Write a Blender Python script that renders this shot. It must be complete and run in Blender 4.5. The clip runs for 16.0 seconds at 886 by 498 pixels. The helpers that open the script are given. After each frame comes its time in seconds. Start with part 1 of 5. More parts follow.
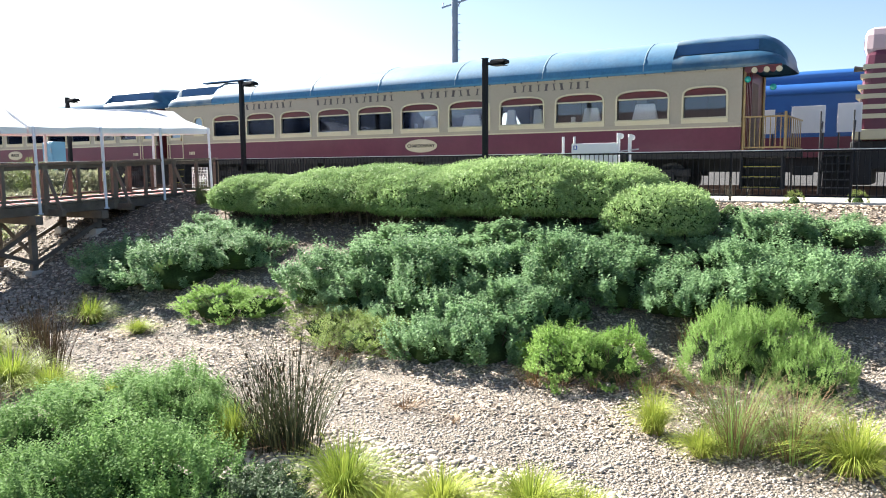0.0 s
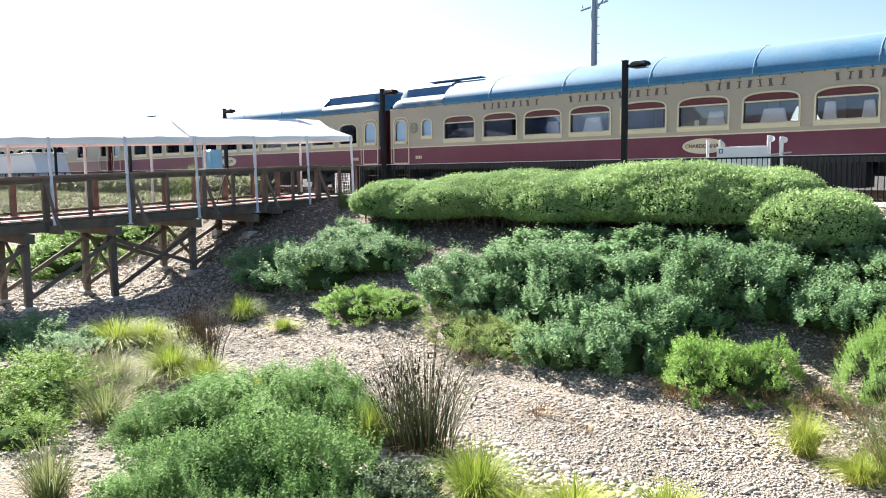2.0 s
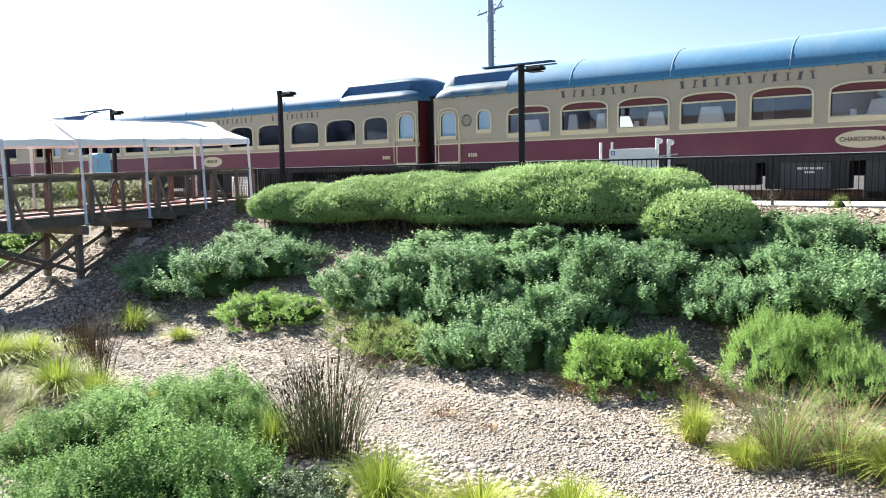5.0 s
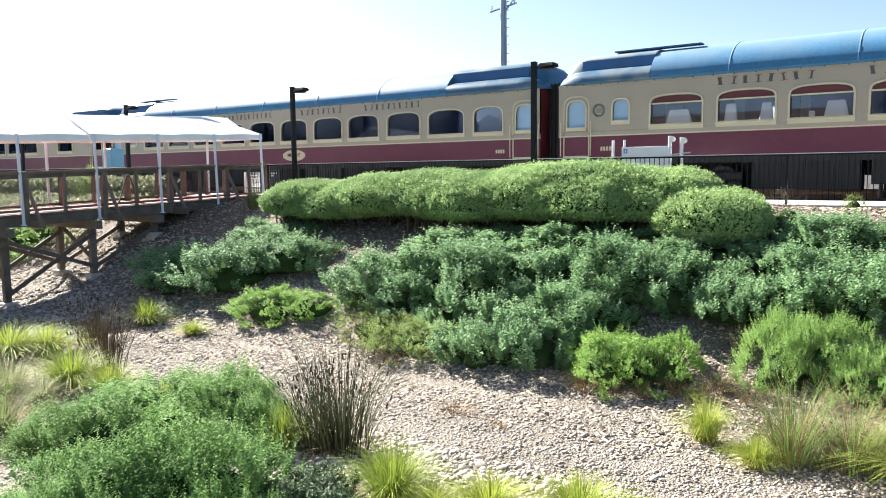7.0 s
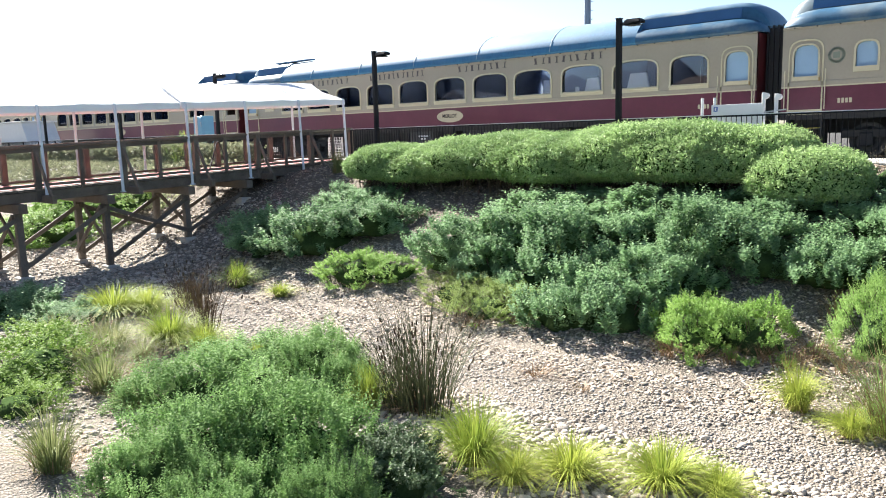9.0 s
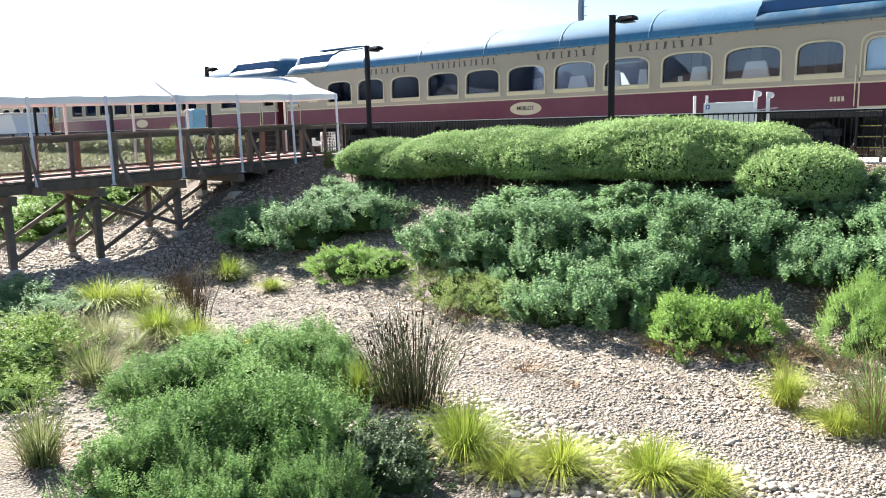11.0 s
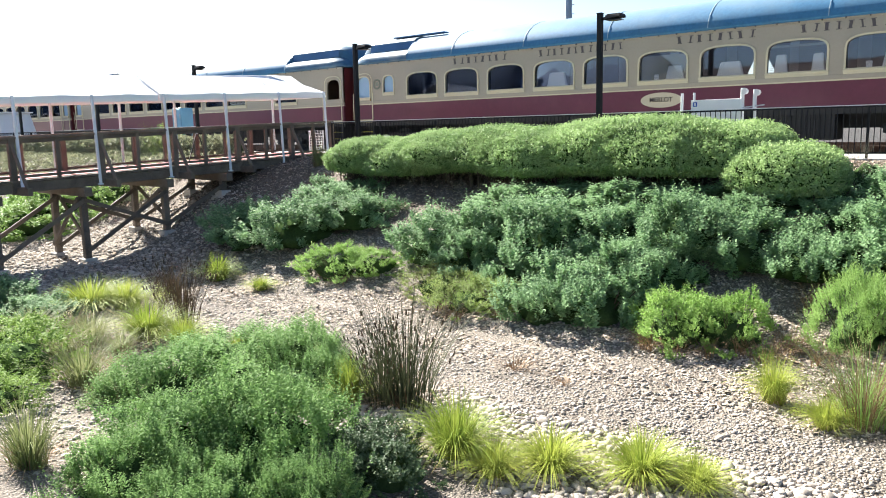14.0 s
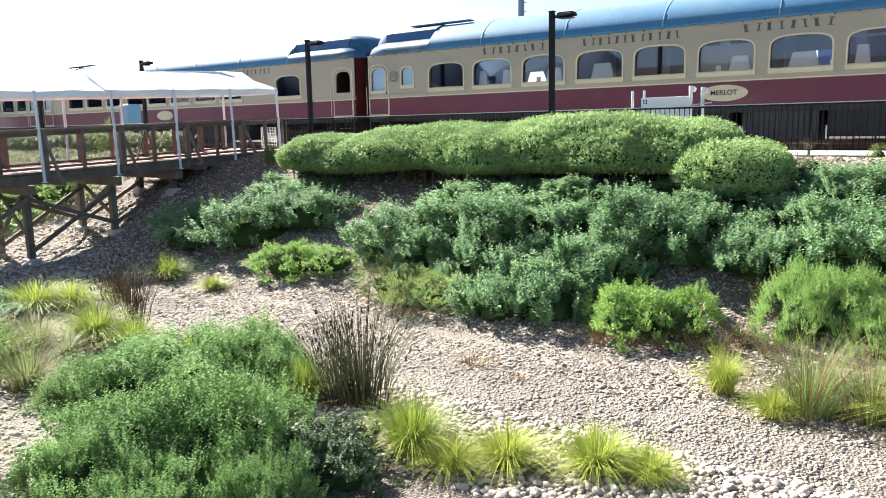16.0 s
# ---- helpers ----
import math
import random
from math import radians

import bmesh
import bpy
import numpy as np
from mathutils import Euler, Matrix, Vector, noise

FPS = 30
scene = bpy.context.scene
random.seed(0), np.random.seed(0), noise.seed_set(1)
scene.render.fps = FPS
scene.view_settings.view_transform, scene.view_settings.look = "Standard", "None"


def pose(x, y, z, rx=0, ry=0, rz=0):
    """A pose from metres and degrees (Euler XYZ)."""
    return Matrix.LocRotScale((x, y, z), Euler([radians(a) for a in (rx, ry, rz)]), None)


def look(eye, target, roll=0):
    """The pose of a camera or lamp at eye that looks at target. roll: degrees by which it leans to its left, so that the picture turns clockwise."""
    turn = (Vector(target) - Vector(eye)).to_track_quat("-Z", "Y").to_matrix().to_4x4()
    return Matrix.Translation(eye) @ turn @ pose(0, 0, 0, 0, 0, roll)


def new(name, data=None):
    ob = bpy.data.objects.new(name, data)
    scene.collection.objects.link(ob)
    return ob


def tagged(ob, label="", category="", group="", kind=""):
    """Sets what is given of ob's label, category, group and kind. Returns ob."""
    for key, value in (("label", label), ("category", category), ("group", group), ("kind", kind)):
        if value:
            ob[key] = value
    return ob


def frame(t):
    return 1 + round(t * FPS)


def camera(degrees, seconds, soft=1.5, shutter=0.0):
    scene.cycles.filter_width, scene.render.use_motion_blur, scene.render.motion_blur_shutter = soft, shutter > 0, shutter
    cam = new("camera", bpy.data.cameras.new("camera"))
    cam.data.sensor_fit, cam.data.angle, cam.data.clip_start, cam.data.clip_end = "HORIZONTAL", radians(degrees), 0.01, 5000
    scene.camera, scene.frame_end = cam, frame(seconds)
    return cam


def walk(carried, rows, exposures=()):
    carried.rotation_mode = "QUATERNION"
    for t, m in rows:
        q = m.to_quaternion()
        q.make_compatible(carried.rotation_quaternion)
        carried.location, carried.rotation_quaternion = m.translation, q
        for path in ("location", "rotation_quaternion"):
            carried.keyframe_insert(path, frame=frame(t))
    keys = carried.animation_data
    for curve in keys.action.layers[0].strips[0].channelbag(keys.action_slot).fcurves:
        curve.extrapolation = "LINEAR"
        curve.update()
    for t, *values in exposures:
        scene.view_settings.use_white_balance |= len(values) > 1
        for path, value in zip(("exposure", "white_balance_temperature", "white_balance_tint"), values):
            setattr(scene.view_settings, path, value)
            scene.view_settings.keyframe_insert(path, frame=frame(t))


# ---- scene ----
EXPOSURE, KELVIN, TINT = 2.12, 6500, 10
cam = camera(60.0, 16.0, soft=1.0)
walk(cam, [
    (0.0, pose(0, 0, 1.05, 83.88, 0.39, 32.31)),
    (0.5, pose(0, 0, 1.05, 83.40, 0.83, 36.79)),
    (1.0, pose(0, 0, 1.05, 83.29, 0.90, 40.28)),
    (1.5, pose(0, 0, 1.05, 83.50, 0.67, 41.98)),
    (2.0, pose(0, 0, 1.05, 84.36, 0.62, 42.38)),
    (2.5, pose(0, 0, 1.05, 85.74, 0.52, 41.09)),
    (3.0, pose(0, 0, 1.05, 85.46, 0.33, 40.30)),
    (3.5, pose(0, 0, 1.05, 84.59, 1.71, 39.67)),
    (4.0, pose(0, 0, 1.05, 84.56, 1.60, 36.95)),
    (4.5, pose(0, 0, 1.05, 84.45, 0.97, 35.02)),
    (7.0, pose(0, 0, 1.05, 84.23, 0.61, 35.89)),
    (7.5, pose(0, 0, 1.05, 84.16, 0.63, 37.89)),
    (8.0, pose(0, 0, 1.05, 82.82, 0.59, 38.65)),
    (8.5, pose(0, 0, 1.05, 81.97, 1.26, 40.75)),
    (9.0, pose(0, 0, 1.05, 81.60, 1.49, 41.91)),
    (9.5, pose(0, 0, 1.05, 81.23, 0.93, 41.67)),
    (12.0, pose(0, 0, 1.05, 81.31, 1.08, 41.25)),
    (12.5, pose(0, 0, 1.05, 81.21, 1.16, 42.17)),
    (13.0, pose(0, 0, 1.05, 81.17, 1.39, 41.74)),
    (13.5, pose(0, 0, 1.05, 81.16, 1.29, 40.96)),
    (14.0, pose(0, 0, 1.05, 81.10, 1.19, 40.53)),
    (14.5, pose(0, 0, 1.05, 80.93, 1.25, 40.34)),
    (15.0, pose(0, 0, 1.05, 80.86, 1.29, 40.22)),
    (15.5, pose(0, 0, 1.05, 80.76, 1.23, 39.09)),
    (16.0, pose(0, 0, 1.05, 80.81, 1.16, 37.14)),
], exposures=[(0, EXPOSURE, KELVIN, TINT), (16, EXPOSURE, KELVIN, TINT)])
# world, sun
SUN_EL, SUN_AZ = 36.0, 167.0  # degrees; azimuth of the way towards the sun, from +x
world = bpy.data.worlds.new("sky")
scene.world = world
world.use_nodes = True
wn = world.node_tree
sky = wn.nodes.new("ShaderNodeTexSky")
sky.sky_type, sky.sun_disc = "NISHITA", False
sky.sun_elevation, sky.sun_rotation = radians(SUN_EL), radians(90 - SUN_AZ)
sky.air_density, sky.dust_density, sky.ozone_density = 0.75, 0.9, 1.0
wn.links.new(sky.outputs[0], wn.nodes["Background"].inputs[0])
wn.nodes["Background"].inputs[1].default_value = 0.05
sun = new("sun", bpy.data.lights.new("sun", "SUN"))
sun.data.energy, sun.data.angle, sun.data.color = 5.0, radians(0.55), (1.0, 0.96, 0.89)
sv = Vector((math.cos(radians(SUN_EL)) * math.cos(radians(SUN_AZ)), math.cos(radians(SUN_EL)) * math.sin(radians(SUN_AZ)), math.sin(radians(SUN_EL))))
sun.matrix_world = look(sv * 60, (0, 0, 0))
# ---- materials ----
def mat(name, color, rough=0.6, metal=0.0, var=0.12, scale=6.0, fine=60.0, bump=0.0, spec=0.5, dirt=None, dirt_amt=0.0, island=0.0, obj=0.0, trans=0.0):
    """A painted or natural surface with variation at two scales."""
    m = bpy.data.materials.new(name)
    m.use_nodes = True
    n, l = m.node_tree.nodes, m.node_tree.links
    b = n["Principled BSDF"]
    b.inputs["Roughness"].default_value, b.inputs["Metallic"].default_value = rough, metal
    b.inputs["Specular IOR Level"].default_value = spec
    tc = n.new("ShaderNodeTexCoord")
    n1, n2 = n.new("ShaderNodeTexNoise"), n.new("ShaderNodeTexNoise")
    n1.inputs["Scale"].default_value, n2.inputs["Scale"].default_value = scale, fine
    n1.inputs["Detail"].default_value = n2.inputs["Detail"].default_value = 4
    l.new(tc.outputs["Object"], n1.inputs["Vector"])
    l.new(tc.outputs["Object"], n2.inputs["Vector"])
    add = n.new("ShaderNodeMath")
    add.operation = "ADD"
    l.new(n1.outputs["Fac"], add.inputs[0])
    l.new(n2.outputs["Fac"], add.inputs[1])
    last = add.outputs[0]
    for amount, node, socket in ((island, "ShaderNodeNewGeometry", "Random Per Island"), (obj, "ShaderNodeObjectInfo", "Random")):
        if amount:
            r = n.new(node)
            k = n.new("ShaderNodeMath")
            k.operation, k.inputs[1].default_value = "MULTIPLY_ADD", amount
            k.inputs[2].default_value = -amount / 2
            l.new(r.outputs[socket], k.inputs[0])
            s = n.new("ShaderNodeMath")
            s.operation = "ADD"
            l.new(last, s.inputs[0])
            l.new(k.outputs[0], s.inputs[1])
            last = s.outputs[0]
    mr = n.new("ShaderNodeMapRange")
    mr.inputs["From Min"].default_value, mr.inputs["From Max"].default_value = 0.6, 1.4
    mr.inputs["To Min"].default_value, mr.inputs["To Max"].default_value = 1 - var, 1 + var
    l.new(last, mr.inputs["Value"])
    mul = n.new("ShaderNodeVectorMath")
    mul.operation = "SCALE"
    mul.inputs[0].default_value = color
    l.new(mr.outputs[0], mul.inputs["Scale"])
    out = mul.outputs[0]
    if dirt:
        n3 = n.new("ShaderNodeTexNoise")
        n3.inputs["Scale"].default_value, n3.inputs["Detail"].default_value = scale * 0.6, 8
        l.new(tc.outputs["Object"], n3.inputs["Vector"])
        ramp = n.new("ShaderNodeMapRange")
        ramp.inputs["From Min"].default_value, ramp.inputs["From Max"].default_value = 0.48, 0.72
        ramp.inputs["To Max"].default_value = dirt_amt
        l.new(n3.outputs["Fac"], ramp.inputs["Value"])
        mx = n.new("ShaderNodeMix")
        mx.data_type = "RGBA"
        l.new(ramp.outputs[0], mx.inputs["Factor"])
        l.new(out, mx.inputs["A"])
        mx.inputs["B"].default_value = (*dirt, 1)
        out = mx.outputs["Result"]
    l.new(out, b.inputs["Base Color"])
    if trans:
        t = n.new("ShaderNodeBsdfTranslucent")
        l.new(out, t.inputs["Color"])
        ms = n.new("ShaderNodeMixShader")
        ms.inputs[0].default_value = trans
        l.new(b.outputs[0], ms.inputs[1])
        l.new(t.outputs[0], ms.inputs[2])
        l.new(ms.outputs[0], n["Material Output"].inputs[0])
    if bump:
        bp = n.new("ShaderNodeBump")
        bp.inputs["Strength"].default_value, bp.inputs["Distance"].default_value = bump, 0.01
        l.new(n2.outputs["Fac"], bp.inputs["Height"])
        l.new(bp.outputs[0], b.inputs["Normal"])
    return m


def glass_mat(name, tint=(0.75, 0.8, 0.82), ior=1.7):
    m = bpy.data.materials.new(name)
    m.use_nodes = True
    n, l = m.node_tree.nodes, m.node_tree.links
    t, g, f, x = (n.new("ShaderNode" + k) for k in ("BsdfTransparent", "BsdfGlossy", "Fresnel", "MixShader"))
    t.inputs[0].default_value = (*tint, 1)
    g.inputs["Roughness"].default_value = 0.02
    g.inputs["Color"].default_value = (0.72, 0.8, 1.0, 1)
    f.inputs[0].default_value = ior
    l.new(f.outputs[0], x.inputs[0])
    l.new(t.outputs[0], x.inputs[1])
    l.new(g.outputs[0], x.inputs[2])
    l.new(x.outputs[0], n["Material Output"].inputs[0])
    return m


CREAM = mat("cream_paint", (0.32, 0.292, 0.23), 0.38, var=0.07, scale=1.2, fine=14, dirt=(0.3, 0.26, 0.19), dirt_amt=0.22)
PALE = mat("pale_cream_trim", (0.52, 0.48, 0.33), 0.4, var=0.08, scale=3)
MAROON = mat("maroon_paint", (0.105, 0.021, 0.042), 0.28, var=0.12, scale=1.0, fine=9, dirt=(0.2, 0.07, 0.08), dirt_amt=0.25)
DKRED = mat("dark_red_paint", (0.10, 0.018, 0.02), 0.35, var=0.2, scale=2)
BLUE = mat("blue_roof_paint", (0.045, 0.165, 0.30), 0.6, var=0.2, scale=1.4, fine=12, spec=0.2, dirt=(0.12, 0.2, 0.26), dirt_amt=0.35)
DKBLUE = mat("dark_blue_paint", (0.03, 0.11, 0.25), 0.65, var=0.15, scale=2)
LETTER = mat("grey_brown_lettering", (0.07, 0.062, 0.062), 0.5, var=0.1)
UNDER = mat("black_underframe", (0.011, 0.011, 0.012), 0.6, var=0.3, scale=3)
UNDERGREY = mat("weathered_dark_steel", (0.033, 0.035, 0.038), 0.55, var=0.25, scale=4)
YELLOW = mat("yellow_safety_paint", (0.55, 0.48, 0.05), 0.5, var=0.2, scale=8)
BRASS = mat("brass", (0.36, 0.26, 0.12), 0.45, 0.6, var=0.15)
BLACKMETAL = mat("black_metal_paint", (0.012, 0.013, 0.016), 0.6, var=0.2, scale=5, spec=0.2)
STEEL = mat("galvanised_steel", (0.42, 0.45, 0.48), 0.45, 0.6, var=0.12, scale=3)
POLEGREY = mat("grey_blue_pole_paint", (0.3, 0.37, 0.44), 0.5, var=0.08, scale=2)
WHITE = mat("white_paint", (0.72, 0.73, 0.74), 0.45, var=0.05, scale=4)
POLEWHITE = mat("white_tent_pole", (0.7, 0.76, 0.82), 0.4, var=0.05, scale=4)
CANVAS = mat("white_canvas", (0.92, 0.93, 0.94), 0.75, var=0.03, scale=3, fine=25, bump=0.15, trans=0.07)
WOOD = mat("weathered_grey_brown_timber", (0.145, 0.118, 0.092), 0.8, var=0.4, scale=3, fine=40, bump=0.6, obj=0.5)
DECKRED = mat("red_deck_carpet", (0.52, 0.2, 0.19), 0.85, var=0.2, scale=5, fine=80, bump=0.3)
CONCRETE = mat("pale_concrete", (0.5, 0.47, 0.42), 0.85, var=0.14, scale=1.5, fine=40, bump=0.3)
BALLAST = mat("ballast", (0.085, 0.08, 0.075), 0.95, var=0.5, scale=9, fine=45, bump=1.0)
RUST = mat("rusty_rail", (0.12, 0.07, 0.045), 0.6, 0.3, var=0.3)
CLOTH = mat("cream_linen", (0.85, 0.79, 0.66), 0.8, var=0.05)
PLAQUE = mat("tan_plaque_paint", (0.5, 0.45, 0.32), 0.5, var=0.08, scale=4)
DARKTEXT = mat("dark_brown_lettering", (0.04, 0.03, 0.025), 0.5)
INTERIOR = mat("dark_interior_panel", (0.10, 0.06, 0.04), 0.6, var=0.2, scale=3)
GLASS = glass_mat("window_glass", (0.97, 0.97, 0.97), 1.75)
# Opaque pane: the reflected sky's blue is put into its base colour.
SKYGLASS = mat("frosted_glass_painted_sky", (0.27, 0.42, 0.58), 0.25, var=0.08, scale=2, spec=0.6)


def crown_glare(m, z0, z1, color, amount):
    """Paints sunlit glare, and some dust, into the colour towards a roof's crown."""
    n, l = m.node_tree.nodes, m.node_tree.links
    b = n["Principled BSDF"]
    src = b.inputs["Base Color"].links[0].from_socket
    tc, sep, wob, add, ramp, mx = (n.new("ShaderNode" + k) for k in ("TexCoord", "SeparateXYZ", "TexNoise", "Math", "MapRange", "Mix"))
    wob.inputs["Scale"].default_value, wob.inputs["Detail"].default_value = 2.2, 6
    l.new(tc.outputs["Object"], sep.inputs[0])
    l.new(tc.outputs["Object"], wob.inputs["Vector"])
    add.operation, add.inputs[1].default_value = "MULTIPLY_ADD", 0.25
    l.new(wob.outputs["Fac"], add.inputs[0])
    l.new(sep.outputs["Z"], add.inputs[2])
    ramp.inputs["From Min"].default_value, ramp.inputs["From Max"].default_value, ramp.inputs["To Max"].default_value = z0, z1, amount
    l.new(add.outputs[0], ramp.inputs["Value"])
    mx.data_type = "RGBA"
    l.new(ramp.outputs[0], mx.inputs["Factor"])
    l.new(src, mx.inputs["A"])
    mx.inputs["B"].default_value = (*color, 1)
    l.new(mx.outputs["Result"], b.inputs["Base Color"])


SEAM = mat("pale_blue_seam", (0.25, 0.36, 0.43), 0.6, var=0.15, scale=6)
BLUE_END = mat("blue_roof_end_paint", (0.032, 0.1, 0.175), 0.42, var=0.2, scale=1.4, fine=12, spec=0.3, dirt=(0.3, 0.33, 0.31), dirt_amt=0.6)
# The pale crown in both paints stands in for sun on the roof.
crown_glare(BLUE, 3.95, 4.5, (0.27, 0.34, 0.36), 0.6)
crown_glare(BLUE_END, 4.3, 4.5, (0.4, 0.46, 0.48), 0.4)


# ---- building tools ----
def as_mesh(name, verts, faces, smooth=False):
    me = bpy.data.meshes.new(name)
    me.from_pydata([tuple(v) for v in verts], [], [tuple(f) for f in faces])
    if smooth:
        me.polygons.foreach_set("use_smooth", [True] * len(me.polygons))
    me.update()
    return me


def put(name, data, material, parent=None, label="", at=None):
    """One mesh object; data: a mesh, or a bmesh, which is used up."""
    if isinstance(data, bmesh.types.BMesh):
        me = bpy.data.meshes.new(name)
        bmesh.ops.recalc_face_normals(data, faces=data.faces)
        data.to_mesh(me)
        data.free()
        data = me
    if material and not data.materials:
        data.materials.append(material)
    ob = new(name, data)
    if parent:
        ob.parent = parent
    if at is not None:
        ob.matrix_basis = at
    if label:
        ob["label"] = label
    return ob


part = put


def empty(name, at, label, category, group="", kind=""):
    ob = new(name)
    ob.empty_display_size = 0.2
    ob.matrix_basis = at
    return tagged(ob, label, category, group, kind)


def box(bm, x0, x1, y0, y1, z0, z1, bevel=0.0):
    m = Matrix.Translation(((x0 + x1) / 2, (y0 + y1) / 2, (z0 + z1) / 2)) @ Matrix.Diagonal((abs(x1 - x0), abs(y1 - y0), abs(z1 - z0), 1))
    v = bmesh.ops.create_cube(bm, size=1, matrix=m)["verts"]
    if bevel:
        e = list({e for a in v for e in a.link_edges})
        bmesh.ops.bevel(bm, geom=e, offset=bevel, segments=2, affect="EDGES", profile=0.5)


def bx(x0, x1, y0, y1, z0, z1, bevel=0.0):
    bm = bmesh.new()
    box(bm, x0, x1, y0, y1, z0, z1, bevel)
    return bm


def beam(bm, a, b, w, h, bevel=0.0):
    """A squared timber from a to b, w wide and h high."""
    a, b = Vector(a), Vector(b)
    q = (b - a).to_track_quat("X", "Z").to_matrix().to_4x4()
    m = Matrix.Translation((a + b) / 2) @ q @ Matrix.Diagonal(((b - a).length, w, h, 1))
    v = bmesh.ops.create_cube(bm, size=1, matrix=m)["verts"]
    if bevel:
        bmesh.ops.bevel(bm, geom=list({e for k in v for e in k.link_edges}), offset=bevel, segments=1, affect="EDGES")


def tube(bm, a, b, r0, r1=None, seg=10):
    a, b = Vector(a), Vector(b)
    m = Matrix.Translation((a + b) / 2) @ (b - a).to_track_quat("Z", "Y").to_matrix().to_4x4()
    bmesh.ops.create_cone(bm, cap_ends=True, segments=seg, radius1=r0, radius2=r0 if r1 is None else r1, depth=(b - a).length, matrix=m)


def one(fn, *args, **kw):
    bm = bmesh.new()
    fn(bm, *args, **kw)
    return bm


def letter_bars(name, count, x0, x1, y, z, height, material, parent, label=""):
    """Painted lettering as plain bars: a broad and a thin stroke with feet for each letter."""
    bm = bmesh.new()
    pitch = (x1 - x0) / count
    t = height * 0.09
    for k in range(count):
        a = x0 + pitch * k
        w = pitch * 0.7
        l, r = a + 0.15 * pitch, a + 0.15 * pitch + w
        thick = w * 0.2
        lean = w * 0.07 * (k % 3 - 1)
        for x, t0, d in ((l + 0.1 * w, thick, lean), (r - 0.14 * w, thick * 0.55, -lean)):
            v = [(x - t0 / 2, z), (x + t0 / 2, z), (x + t0 / 2 + d, z + height), (x - t0 / 2 + d, z + height)]
            f = [[bm.verts.new((px, yy, pz)) for px, pz in v] for yy in (y - 0.006, y)]
            bm.faces.new(f[0]), bm.faces.new(list(reversed(f[1])))
            for i in range(4):
                bm.faces.new((f[0][i], f[0][(i + 1) % 4], f[1][(i + 1) % 4], f[1][i]))
            box(bm, x - w * 0.17, x + w * 0.17, y - 0.006, y, z - t, z - 0.001)
            box(bm, x + d - w * 0.17, x + d + w * 0.17, y - 0.006, y, z + height + 0.001, z + height + t)
    ob = put(name, bm, material, parent, label)
    ob["kind"] = "stuff"
    return ob


def words(name, text, size, material, parent, at, label="", spread=1.0, align="CENTER"):
    """Letters as a mesh with a little depth."""
    cu = bpy.data.curves.new(name, "FONT")
    cu.body, cu.size, cu.extrude, cu.align_x, cu.space_character = text, size, 0.006, align, spread
    cu.offset = 0.002
    tmp = new("lettering_tmp", cu)
    me = bpy.data.meshes.new_from_object(tmp.evaluated_get(bpy.context.evaluated_depsgraph_get()))
    bpy.data.objects.remove(tmp)
    me.materials.clear()
    return put(name, me, material, parent, label, at)
# ---- ground ----
PROFILE = ((-60, -0.6), (-2.5, -0.6), (-0.5, -0.75), (2.5, -2.0), (5, -2.32), (9.8, -2.35), (11, -2.15), (12.2, -1.72), (14.1, -0.72), (15.6, -0.12), (17.0, 0.16), (17.8, 0.2), (21.2, 0.2), (21.4, -0.02), (60, -0.02), (4000, -0.02))


def level(x, y):
    """Height of the ground."""
    z = float(np.interp(y, [p[0] for p in PROFILE], [p[1] for p in PROFILE]))
    if y < 17.5:
        z += 0.07 * noise.noise((x * 0.35, y * 0.35, 0.3)) + 0.02 * noise.noise((x * 1.7, y * 1.7, 2.0))
        if x > -2:
            z += 0.10 * min(x + 2, 12) * max(0.0, min(1.0, (y - 7) / 4)) * max(0.0, min(1.0, (16 - y) / 4))
    return z


